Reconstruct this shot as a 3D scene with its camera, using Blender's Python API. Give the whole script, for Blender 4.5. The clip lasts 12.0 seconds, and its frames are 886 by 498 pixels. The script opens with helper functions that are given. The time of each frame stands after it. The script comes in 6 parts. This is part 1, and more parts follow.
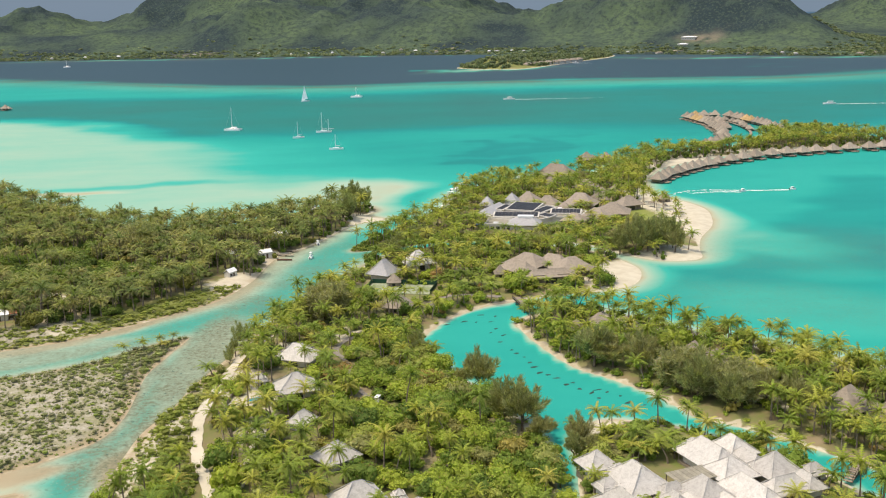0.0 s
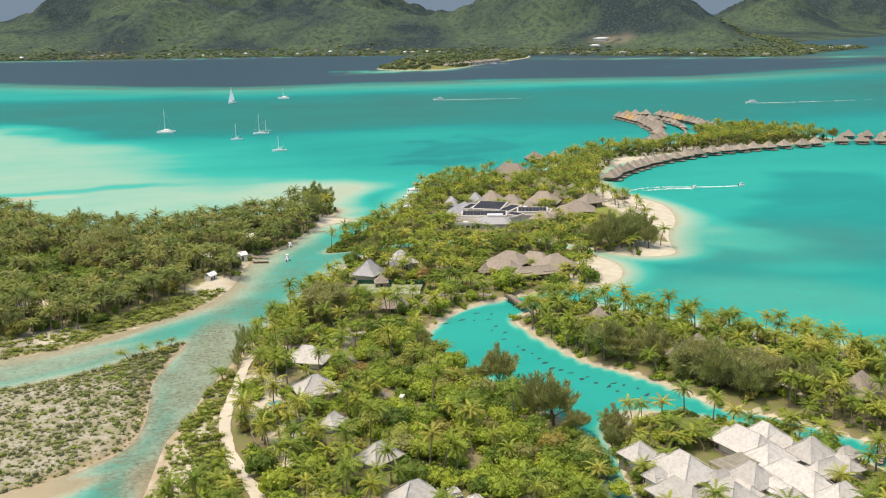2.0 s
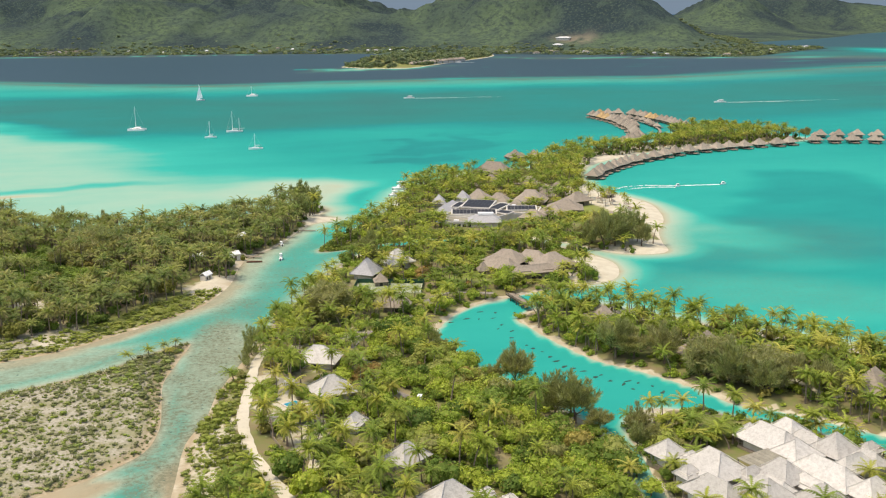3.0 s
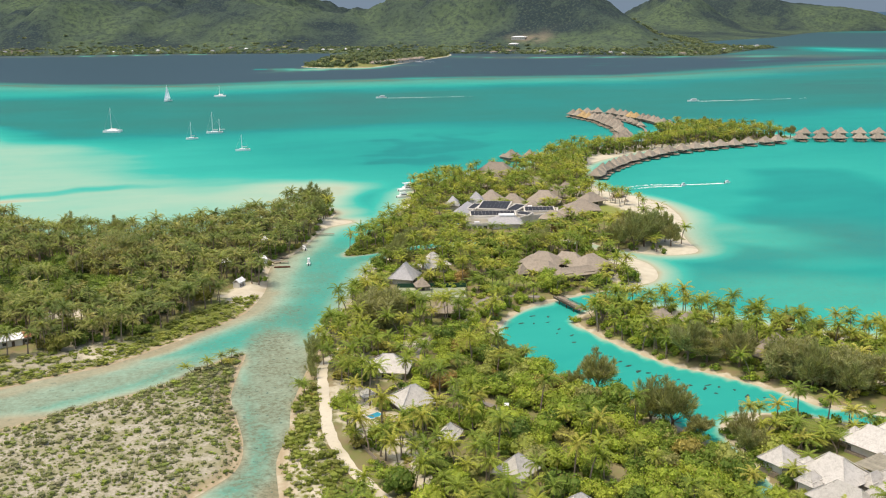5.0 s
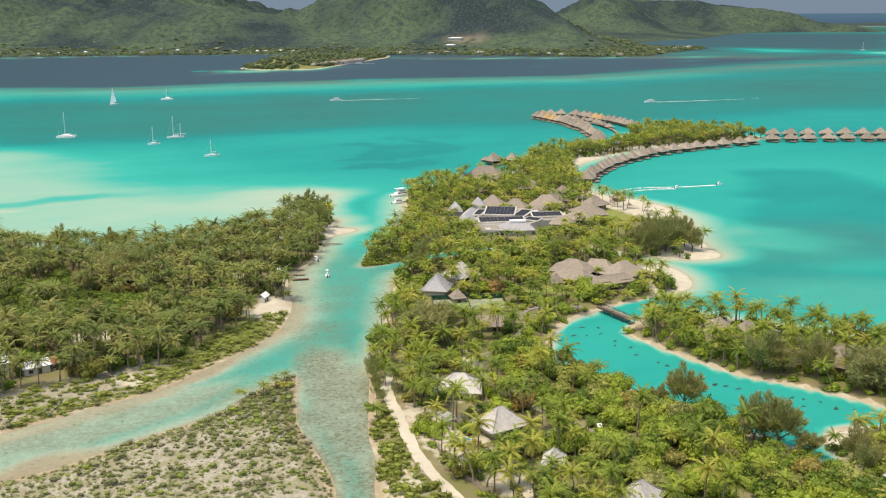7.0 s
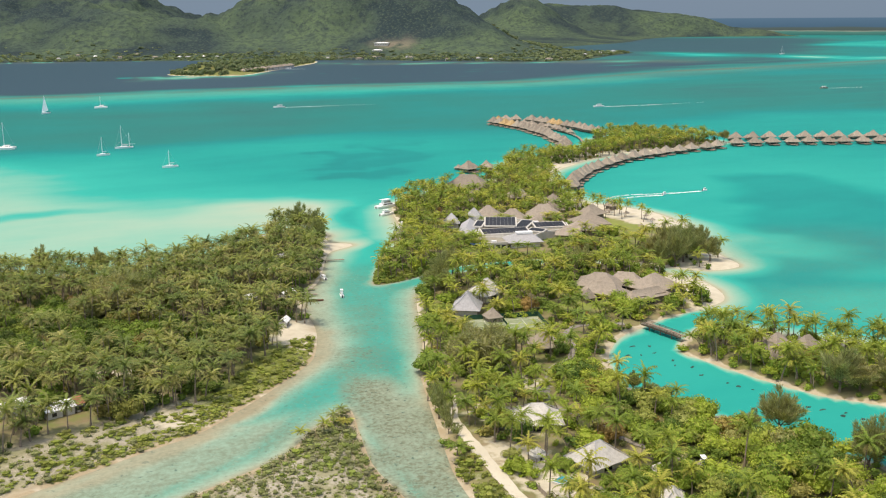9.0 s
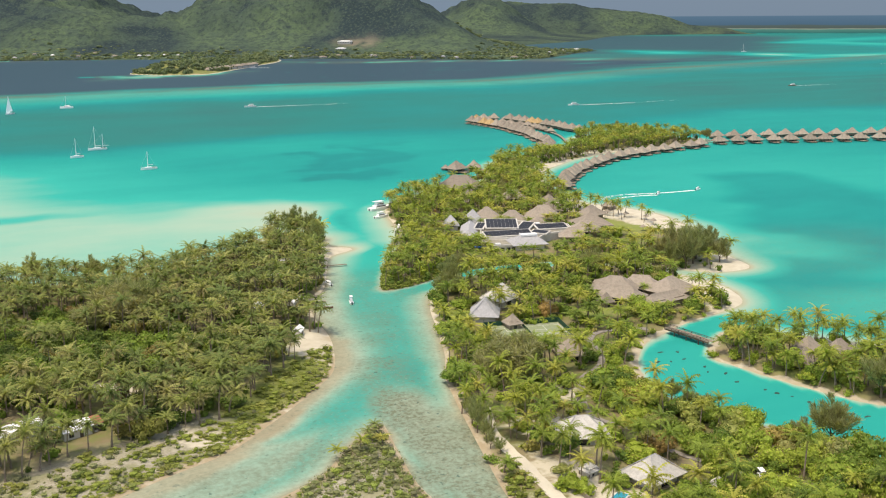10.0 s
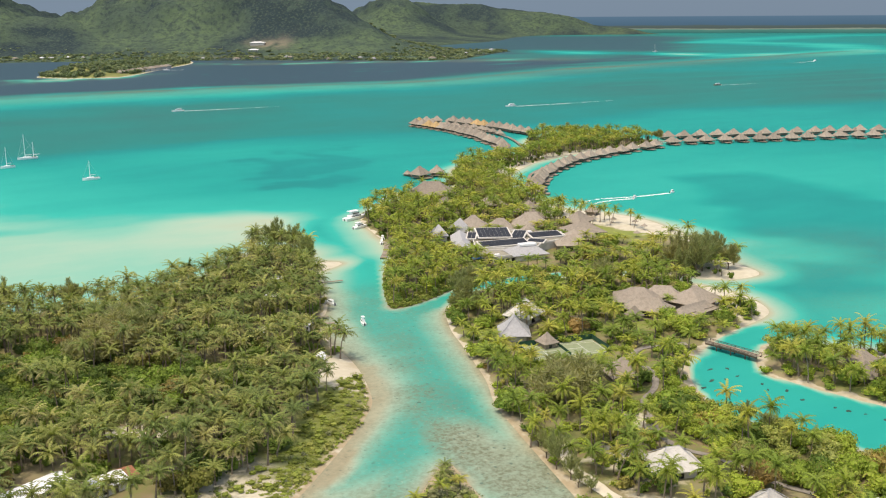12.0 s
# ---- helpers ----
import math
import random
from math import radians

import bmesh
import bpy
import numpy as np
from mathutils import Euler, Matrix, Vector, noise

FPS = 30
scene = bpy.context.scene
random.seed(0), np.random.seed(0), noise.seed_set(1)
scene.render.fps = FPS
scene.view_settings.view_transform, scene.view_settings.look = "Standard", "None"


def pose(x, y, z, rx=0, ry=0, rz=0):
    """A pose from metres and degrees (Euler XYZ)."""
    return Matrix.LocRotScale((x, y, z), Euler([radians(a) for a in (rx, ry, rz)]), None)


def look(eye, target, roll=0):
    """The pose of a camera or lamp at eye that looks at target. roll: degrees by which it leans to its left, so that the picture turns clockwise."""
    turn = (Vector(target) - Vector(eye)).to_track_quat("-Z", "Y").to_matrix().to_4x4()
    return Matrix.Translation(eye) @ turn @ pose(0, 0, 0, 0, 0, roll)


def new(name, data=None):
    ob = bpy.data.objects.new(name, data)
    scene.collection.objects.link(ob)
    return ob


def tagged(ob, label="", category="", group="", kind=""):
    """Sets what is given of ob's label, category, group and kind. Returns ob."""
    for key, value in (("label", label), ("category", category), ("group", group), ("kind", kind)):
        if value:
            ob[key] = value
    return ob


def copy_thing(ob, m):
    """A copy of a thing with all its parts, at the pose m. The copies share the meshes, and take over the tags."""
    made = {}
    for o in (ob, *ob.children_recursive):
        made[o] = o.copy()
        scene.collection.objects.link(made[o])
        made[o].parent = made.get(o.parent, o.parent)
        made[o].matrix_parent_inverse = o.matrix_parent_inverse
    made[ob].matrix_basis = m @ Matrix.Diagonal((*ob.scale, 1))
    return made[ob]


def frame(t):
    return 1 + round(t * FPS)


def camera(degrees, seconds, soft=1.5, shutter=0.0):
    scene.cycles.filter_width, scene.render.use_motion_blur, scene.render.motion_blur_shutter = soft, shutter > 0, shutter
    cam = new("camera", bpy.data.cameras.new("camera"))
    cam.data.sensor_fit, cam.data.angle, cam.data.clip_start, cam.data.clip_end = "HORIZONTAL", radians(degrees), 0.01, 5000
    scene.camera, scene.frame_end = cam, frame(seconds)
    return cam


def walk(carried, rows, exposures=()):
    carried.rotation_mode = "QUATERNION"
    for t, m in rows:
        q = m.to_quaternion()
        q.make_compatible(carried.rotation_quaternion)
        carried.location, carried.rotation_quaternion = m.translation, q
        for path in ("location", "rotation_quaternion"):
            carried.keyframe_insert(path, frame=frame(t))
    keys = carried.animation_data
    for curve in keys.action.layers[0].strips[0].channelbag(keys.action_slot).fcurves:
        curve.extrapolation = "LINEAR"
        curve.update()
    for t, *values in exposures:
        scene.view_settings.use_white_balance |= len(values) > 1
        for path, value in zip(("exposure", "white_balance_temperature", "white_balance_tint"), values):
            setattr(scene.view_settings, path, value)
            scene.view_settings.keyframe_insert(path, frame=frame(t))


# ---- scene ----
cam = camera(46.8, 12.0, 1.15)
PATH = [
    (0, (-1.89, 1.577, 101.173), (-1.829, 3.525, 100.724), -1.2),
    (0.5, (-9.483, 1.765, 101.179), (-9.368, 3.71, 100.729), -1.1),
    (1, (-17.085, 2.009, 101.189), (-16.922, 3.951, 100.739), -1.1),
    (1.5, (-24.598, 2.428, 101.213), (-24.399, 4.367, 100.763), -1.1),
    (2, (-32.049, 3.188, 101.21), (-31.807, 5.121, 100.76), -1.0),
    (2.5, (-39.612, 4.544, 101.162), (-39.322, 6.47, 100.711), -0.9),
    (3, (-47.455, 6.89, 101.113), (-47.131, 8.811, 100.659), -0.6),
    (5, (-81.602, 21.675, 101.096), (-81.17, 23.574, 100.64), -0.5),
    (5.5, (-90.473, 26.728, 101.11), (-89.999, 28.617, 100.653), -0.5),
    (6, (-99.352, 32.771, 101.115), (-98.84, 34.65, 100.657), -0.5),
    (6.5, (-107.975, 39.514, 101.126), (-107.43, 41.383, 100.668), -0.5),
    (7, (-116.259, 46.781, 101.108), (-115.683, 48.641, 100.653), -0.4),
    (9, (-146.814, 79.792, 100.747), (-146.081, 81.598, 100.3), -0.4),
    (9.5, (-153.827, 88.411, 100.723), (-153.06, 90.203, 100.274), -0.3),
    (10, (-160.475, 97.327, 100.687), (-159.667, 99.1, 100.236), -0.4),
    (10.5, (-166.842, 106.526, 100.66), (-165.994, 108.28, 100.209), -0.4),
    (11, (-172.948, 115.952, 100.646), (-172.054, 117.683, 100.195), -0.5),
    (11.5, (-178.791, 125.409, 100.643), (-177.857, 127.12, 100.195), -0.4),
    (12, (-184.451, 134.88, 100.646), (-183.477, 136.567, 100.195), -0.4),
]
walk(cam, [(t, look(eye, target, roll)) for t, eye, target, roll in PATH],
     exposures=[(0.0, -0.41, 7600, 10), (12.0, -0.41, 7600, 10)])

# ---- world, sun ----
world = bpy.data.worlds.new("sky")
scene.world = world
world.use_nodes = True
SUN_EL, SUN_AZ = 71.0, -105.0          # height, and bearing clockwise from +y
wt = world.node_tree
sky = wt.nodes.new("ShaderNodeTexSky")
sky.sky_type, sky.sun_disc = "NISHITA", False
sky.sun_elevation, sky.sun_rotation = radians(SUN_EL), radians(SUN_AZ)
sky.air_density, sky.dust_density = 1.0, 3.0
wt.links.new(sky.outputs[0], wt.nodes["Background"].inputs[0])
wt.nodes["Background"].inputs[1].default_value = 0.31
sun = new("sun", bpy.data.lights.new("sun", "SUN"))
sun.data.energy, sun.data.angle, sun.data.color = 2.95, radians(0.8), (1.0, 0.95, 0.86)
sx, sy = math.sin(radians(SUN_AZ)) * math.cos(radians(SUN_EL)), math.cos(radians(SUN_AZ)) * math.cos(radians(SUN_EL))
sun.matrix_world = look((sx * 100, sy * 100, math.sin(radians(SUN_EL)) * 100), (0, 0, 0))


# ---- materials ----
class Nodes:
    """A short way to write a node material."""

    def __init__(self, name):
        self.mat = bpy.data.materials.new(name)
        self.mat.use_nodes = True
        self.t = self.mat.node_tree
        self.bsdf = self.t.nodes["Principled BSDF"]

    def put(self, sock, value):
        if hasattr(value, "is_linked"):
            self.t.links.new(value, sock)
        elif isinstance(value, (tuple, list)) and len(value) == 3 and len(sock.default_value) == 4:
            sock.default_value = (*value, 1)
        else:
            sock.default_value = value

    def node(self, kind, out=0, **ins):
        n = self.t.nodes.new("ShaderNode" + kind)
        for k, v in ins.items():
            self.put(n.inputs[k.replace("_", " ")], v)
        return n.outputs[out]

    def place(self):
        return self.t.nodes.new("ShaderNodeNewGeometry").outputs["Position"]

    def local(self):
        return self.t.nodes.new("ShaderNodeTexCoord").outputs["Object"]

    def attr(self, name):
        n = self.t.nodes.new("ShaderNodeAttribute")
        n.attribute_name = name
        return n.outputs["Fac"]

    def chance(self):
        return self.t.nodes.new("ShaderNodeObjectInfo").outputs["Random"]

    def scaled(self, vec, s):
        n = self.t.nodes.new("ShaderNodeMapping")
        self.put(n.inputs["Vector"], vec)
        n.inputs["Scale"].default_value = s
        return n.outputs[0]

    def noise(self, vec, scale, detail=4.0, rough=0.6):
        return self.node("TexNoise", Vector=vec, Scale=scale, Detail=detail, Roughness=rough)

    def math(self, op, a, b=0.0, clamp=False):
        n = self.t.nodes.new("ShaderNodeMath")
        n.operation, n.use_clamp = op, clamp
        self.put(n.inputs[0], a), self.put(n.inputs[1], b)
        return n.outputs[0]

    def span(self, v, a, b, c=0.0, d=1.0):
        n = self.t.nodes.new("ShaderNodeMapRange")
        for i, x in enumerate((v, a, b, c, d)):
            self.put(n.inputs[i], x)
        return n.outputs[0]

    def mix(self, f, a, b, blend="MIX"):
        n = self.t.nodes.new("ShaderNodeMix")
        n.data_type, n.blend_type = "RGBA", blend
        self.put(n.inputs[0], f), self.put(n.inputs[6], a), self.put(n.inputs[7], b)
        return n.outputs[2]

    def ramp(self, f, stops):
        n = self.t.nodes.new("ShaderNodeValToRGB")
        e = n.color_ramp.elements
        while len(e) < len(stops):
            e.new(0.5)
        for el, (p, c) in zip(e, stops):
            el.position, el.color = p, (*c, 1)
        self.put(n.inputs[0], f)
        return n.outputs[0]

    def done(self, colour, rough=0.8, metal=0.0, bump=None, strength=0.4, dist=0.05, spec=0.3):
        b = self.bsdf
        self.put(b.inputs["Base Color"], colour), self.put(b.inputs["Roughness"], rough)
        self.put(b.inputs["Metallic"], metal), self.put(b.inputs["Specular IOR Level"], spec)
        if bump is not None:
            n = self.t.nodes.new("ShaderNodeBump")
            n.inputs["Strength"].default_value, n.inputs["Distance"].default_value = strength, dist
            self.put(n.inputs["Height"], bump)
            self.t.links.new(n.outputs[0], b.inputs["Normal"])
        return self.mat


def leaf_material(name, stops, old, through_light=0.26, through_hue=(1.4, 1.5, 0.7)):
    """Foliage: hue by tree and by leaf, older leaves yellow or brown, a little light passing through."""
    m = Nodes(name)
    pick = m.math("FRACT", m.math("ADD", m.attr("tint"), m.chance()))
    isl = m.t.nodes.new("ShaderNodeNewGeometry").outputs["Random Per Island"]
    c = m.ramp(pick, stops)
    c = m.mix(m.span(m.attr("age"), 0.55, 1.0, 0.0, 0.85), c, old)
    v = m.span(isl, 0, 1, 0.65, 1.3)
    c = m.mix(1.0, c, m.node("CombineColor", Red=v, Green=v, Blue=v), "MULTIPLY")
    m.done(c, 0.6, spec=0.12)
    tr = m.t.nodes.new("ShaderNodeBsdfTranslucent")
    m.put(tr.inputs[0], m.mix(1.0, c, through_hue, "MULTIPLY"))
    mx = m.t.nodes.new("ShaderNodeMixShader")
    mx.inputs[0].default_value = through_light
    m.t.links.new(m.bsdf.outputs[0], mx.inputs[1]), m.t.links.new(tr.outputs[0], mx.inputs[2])
    m.t.links.new(mx.outputs[0], m.t.nodes["Material Output"].inputs["Surface"])
    return m.mat


def plain_material(name, colour, rough=0.7, vary=0.25, scale=0.6, metal=0.0, spec=0.3):
    m = Nodes(name)
    n = m.noise(m.local(), scale)
    n2 = m.noise(m.local(), scale * 9)
    f = m.math("ADD", m.span(n, 0.3, 0.7, 1 - vary, 1 + vary * 0.5), m.span(n2, 0.3, 0.7, -vary * 0.4, vary * 0.4))
    f = m.math("MULTIPLY", f, m.span(m.chance(), 0, 1, 1 - vary * 0.4, 1 + vary * 0.4))
    c = m.mix(1.0, colour, m.node("CombineColor", Red=f, Green=f, Blue=f), "MULTIPLY")
    return m.done(c, rough, metal, n2, 0.3, 0.04, spec)


def thatch_material(name, pale, dark, speck):
    """Dried pandanus thatch: courses down the slope, streaks, specks of mould and lighter new leaves."""
    m = Nodes(name)
    p = m.local()
    fine = m.noise(m.scaled(p, (1.0, 1.0, 5.0)), 2.6, 5, 0.7)
    patch = m.noise(p, 0.28, 3)
    c = m.mix(m.span(patch, 0.35, 0.65), pale, tuple(0.8 * a + 0.2 * b for a, b in zip(pale, dark)))
    c = m.mix(m.span(m.noise(p, 0.9, 5, 0.7), 0.46, 0.64, 0, 0.6), c, dark)
    c = m.mix(m.span(fine, 0.50, 0.70), c, dark)
    dots = m.noise(p, 3.5, 2, 0.8)
    c = m.mix(m.span(dots, 0.66, 0.74, 0.0, speck), c, (0.06, 0.05, 0.045))
    f = m.span(m.chance(), 0, 1, 0.82, 1.15)
    c = m.mix(1.0, c, m.node("CombineColor", Red=f, Green=f, Blue=f), "MULTIPLY")
    return m.done(c, 0.95, 0, fine, 0.6, 0.08, 0.1)


M_PALM = leaf_material("palm_leaf", [(0.0, (0.16, 0.23, 0.046)), (0.45, (0.225, 0.285, 0.050)), (0.8, (0.32, 0.345, 0.060)), (1.0, (0.39, 0.365, 0.088))], (0.35, 0.275, 0.13))
M_BROAD = leaf_material("broad_leaf", [(0.0, (0.11, 0.18, 0.040)), (0.22, (0.18, 0.26, 0.046)), (0.5, (0.27, 0.355, 0.056)), (0.78, (0.36, 0.425, 0.066)), (0.88, (0.30, 0.31, 0.12)), (0.97, (0.36, 0.32, 0.09)), (1.0, (0.36, 0.23, 0.09))], (0.30, 0.24, 0.08))
M_PALM_DRY = leaf_material("dry_palm_leaf", [(0.0, (0.14, 0.19, 0.06)), (0.45, (0.19, 0.235, 0.068)), (0.8, (0.255, 0.28, 0.08)), (1.0, (0.33, 0.32, 0.12))], (0.30, 0.25, 0.13))
M_BROAD_DARK = leaf_material("dark_broad_leaf", [(0.0, (0.085, 0.13, 0.034)), (0.4, (0.14, 0.205, 0.042)), (0.8, (0.20, 0.285, 0.05)), (0.95, (0.23, 0.22, 0.06)), (1.0, (0.25, 0.16, 0.07))], (0.22, 0.18, 0.08))
M_IRON = leaf_material("ironwood_needles", [(0.0, (0.285, 0.31, 0.15)), (0.5, (0.32, 0.325, 0.16)), (1.0, (0.36, 0.335, 0.18))], (0.33, 0.31, 0.18), 0.42)
M_FAR = leaf_material("far_leaf", [(0.0, (0.12, 0.16, 0.09)), (0.6, (0.165, 0.21, 0.11)), (1.0, (0.21, 0.24, 0.125))], (0.13, 0.14, 0.07), 0.35)
M_SHRUB = leaf_material("scrub_leaf", [(0.0, (0.21, 0.215, 0.115)), (0.4, (0.22, 0.24, 0.10)), (0.8, (0.20, 0.255, 0.065)), (0.92, (0.25, 0.31, 0.06)), (1.0, (0.29, 0.27, 0.165))], (0.28, 0.245, 0.14), 0.2)
M_GRASS = leaf_material("grass_blade", [(0.0, (0.22, 0.265, 0.055)), (0.6, (0.25, 0.29, 0.065)), (1.0, (0.29, 0.30, 0.085))], (0.30, 0.29, 0.11), 0.3)
M_TRUNK = plain_material("palm_bark", (0.25, 0.20, 0.15), 0.9, 0.3, 2.0)
M_BARK = plain_material("bark", (0.16, 0.12, 0.085), 0.9, 0.3, 2.0)
M_THATCH = thatch_material("grey_thatch", (0.35, 0.305, 0.25), (0.22, 0.185, 0.15), 0.35)
M_THATCH_NEW = thatch_material("new_thatch", (0.46, 0.33, 0.17), (0.30, 0.20, 0.10), 0.1)
M_THATCH_PALE = thatch_material("bleached_thatch", (0.57, 0.555, 0.52), (0.35, 0.335, 0.31), 0.95)
M_SLATE = plain_material("grey_shingle", (0.42, 0.42, 0.43), 0.8, 0.2, 1.5)
M_WHITE = plain_material("white_render", (0.60, 0.575, 0.525), 0.8, 0.12)
M_WOOD = plain_material("weathered_wood", (0.30, 0.25, 0.195), 0.85, 0.35, 1.2)
M_DARKWOOD = plain_material("dark_wood", (0.10, 0.075, 0.055), 0.8, 0.3, 1.2)
M_PANEL = plain_material("solar_glass", (0.030, 0.032, 0.038), 0.5, 0.2, 0.5, 0.0, 0.15)
M_ALU = plain_material("aluminium", (0.6, 0.6, 0.6), 0.4, 0.1, 1.0, 0.9)
M_FLAT = plain_material("flat_membrane", (0.30, 0.28, 0.22), 0.9, 0.25, 0.7)
M_TIN = plain_material("painted_metal_sheet", (0.84, 0.85, 0.86), 0.5, 0.14, 0.8, 0.0)
M_RUST = plain_material("rusted_metal_sheet", (0.38, 0.17, 0.10), 0.7, 0.4, 0.8, 0.2)
M_HULL = plain_material("white_gelcoat", (0.88, 0.88, 0.87), 0.3, 0.06, 0.6, 0.0, 0.5)
M_DARK = plain_material("dark_glass", (0.02, 0.025, 0.03), 0.15, 0.1, 0.5, 0.0, 0.6)
M_CLOTH = plain_material("sail_cloth", (0.82, 0.81, 0.78), 0.8, 0.06)
M_SAIL = leaf_material("raised_sail", [(0.0, (0.80, 0.80, 0.80)), (1.0, (0.82, 0.82, 0.81))], (0.8, 0.8, 0.8), 0.5, (1.2, 1.2, 1.2))
M_RED = plain_material("red_brown_paint", (0.16, 0.075, 0.05), 0.6, 0.2)
M_BLUE = plain_material("blue_tarpaulin", (0.03, 0.16, 0.42), 0.5, 0.2)
M_CORAL = plain_material("coral_rock", (0.035, 0.085, 0.07), 0.9, 0.4, 1.5)
M_COURT = plain_material("court_green", (0.25, 0.29, 0.17), 0.8, 0.15)
M_LINE = plain_material("court_line", (0.75, 0.75, 0.7), 0.8, 0.05)
M_NET = plain_material("green_windbreak", (0.02, 0.075, 0.045), 0.8, 0.2)
M_ASPHALT = plain_material("path_concrete", (0.30, 0.27, 0.24), 0.9, 0.25, 0.8)
M_FOAM = plain_material("foam", (0.78, 0.85, 0.83), 0.7, 0.1)


def sand_material(name, colour):
    m = Nodes(name)
    p = m.place()
    a, b = m.noise(p, 0.08), m.noise(p, 1.2)
    c = m.mix(m.span(a, 0.35, 0.7), colour, tuple(x * 0.82 for x in colour))
    c = m.mix(m.span(b, 0.55, 0.75, 0, 0.5), c, (0.40, 0.34, 0.26))
    return m.done(c, 0.95, 0, b, 0.3, 0.06, 0.1)


M_SAND = sand_material("coral_sand", (0.61, 0.565, 0.455))


def ground_material():
    """Sand at the shores, litter and grass under the trees, bare pale coral rubble on the scrub islet, lawns."""
    m = Nodes("island_ground")
    p = m.place()
    big, mid, fine = m.noise(p, 0.035), m.noise(p, 0.22, 5), m.noise(p, 1.6, 4)
    litter = m.mix(m.span(mid, 0.35, 0.65), (0.22, 0.175, 0.10), (0.16, 0.20, 0.06))
    litter = m.mix(m.span(big, 0.5, 0.62, 0, 0.55), litter, (0.36, 0.29, 0.20))
    rubble = m.mix(m.span(fine, 0.42, 0.62), (0.43, 0.40, 0.32), (0.30, 0.28, 0.215))
    rubble = m.mix(m.span(mid, 0.46, 0.60, 0, 0.75), rubble, (0.25, 0.245, 0.13))
    sand = m.mix(m.span(mid, 0.4, 0.7), (0.58, 0.54, 0.43), (0.48, 0.43, 0.325))
    lawn = m.mix(m.span(mid, 0.3, 0.7), (0.19, 0.24, 0.055), (0.24, 0.26, 0.085))
    c = m.mix(m.attr("rubble"), litter, rubble)
    c = m.mix(m.attr("lawn"), c, lawn)
    s = m.math("ADD", m.attr("sand"), m.span(mid, 0.3, 0.7, -0.25, 0.25))
    c = m.mix(m.span(s, 0.4, 0.6), c, sand)
    ochre = m.math("MULTIPLY", m.attr("ochre"), m.span(mid, 0.25, 0.5))
    c = m.mix(ochre, c, m.mix(fine, (0.30, 0.24, 0.15), (0.45, 0.37, 0.25)))
    return m.done(c, 0.95, 0, fine, 0.5, 0.1, 0.1)


def water_material():
    """Lagoon water: the colour follows its depth over white sand, greyed by painted haze in the deeper stops; coral
    heads and reef flats darken it.
    """
    m = Nodes("lagoon_water")
    p = m.place()
    drift = m.noise(m.scaled(p, (1.0, 2.2, 1.0)), 0.006, 4)
    mid = m.noise(m.scaled(p, (1.0, 1.6, 1.0)), 0.05, 5)
    d = m.math("ADD", m.attr("depth"), m.span(drift, 0.3, 0.7, -0.035, 0.035))
    d = m.math("ADD", d, m.span(mid, 0.3, 0.7, -0.010, 0.010))
    # extra red from 0.62 on paints the haze over the far lagoon
    c = m.ramp(d, [(0.0, (0.36, 0.29, 0.19)), (0.05, (0.39, 0.39, 0.28)), (0.11, (0.33, 0.45, 0.35)), (0.20, (0.19, 0.43, 0.34)), (0.32, (0.022, 0.365, 0.305)),
                   (0.44, (0.008, 0.285, 0.250)), (0.53, (0.008, 0.212, 0.206)), (0.62, (0.020, 0.180, 0.164)), (0.70, (0.032, 0.148, 0.142)), (0.80, (0.036, 0.108, 0.120)), (0.95, (0.042, 0.080, 0.107))])
    spots = m.noise(p, 0.7, 6, 0.75)
    patches = m.span(m.noise(p, 0.11, 5, 0.65), 0.38, 0.56, 0.68, 1.0)
    heads = m.math("MULTIPLY", m.math("MULTIPLY", m.attr("coral"), patches), m.span(spots, 0.42, 0.58, 0.55, 1.0))
    c = m.mix(heads, c, (0.15, 0.165, 0.11))
    flecks = m.noise(p, 1.1, 2, 0.6)
    c = m.mix(m.math("MULTIPLY", m.attr("coral"), m.span(flecks, 0.62, 0.72, 0.0, 0.6)), c, (0.40, 0.42, 0.32))
    c = m.mix(m.math("MULTIPLY", m.attr("coral"), m.span(m.noise(p, 0.55, 4, 0.65), 0.60, 0.68, 0.0, 0.9)), c, (0.05, 0.10, 0.085))
    ripple = m.noise(m.scaled(p, (1.0, 1.8, 1.0)), 0.9, 3)
    return m.done(c, 0.4, 0, ripple, 0.25, 0.15, 0.002)


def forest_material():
    """Wooded slopes seen from afar: dark woods, lighter meadows, single crowns, ochre cuttings; haze and cloud shade
    are put into the colours.
    """
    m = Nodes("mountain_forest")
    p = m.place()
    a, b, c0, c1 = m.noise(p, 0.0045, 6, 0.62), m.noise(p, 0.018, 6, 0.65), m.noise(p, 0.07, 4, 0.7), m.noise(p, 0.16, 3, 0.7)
    # blue-grey greens paint in haze, the broad dark patches paint in cloud shade
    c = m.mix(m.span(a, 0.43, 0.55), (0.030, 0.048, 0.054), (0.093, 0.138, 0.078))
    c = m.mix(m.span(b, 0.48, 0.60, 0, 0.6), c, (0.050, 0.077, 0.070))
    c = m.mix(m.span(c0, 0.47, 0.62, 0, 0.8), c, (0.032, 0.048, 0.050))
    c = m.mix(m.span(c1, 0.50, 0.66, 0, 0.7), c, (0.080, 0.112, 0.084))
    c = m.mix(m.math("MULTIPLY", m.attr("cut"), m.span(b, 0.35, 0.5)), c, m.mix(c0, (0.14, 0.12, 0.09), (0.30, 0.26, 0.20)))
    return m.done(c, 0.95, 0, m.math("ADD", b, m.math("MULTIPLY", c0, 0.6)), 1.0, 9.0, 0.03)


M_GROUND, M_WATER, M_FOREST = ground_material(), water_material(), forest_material()


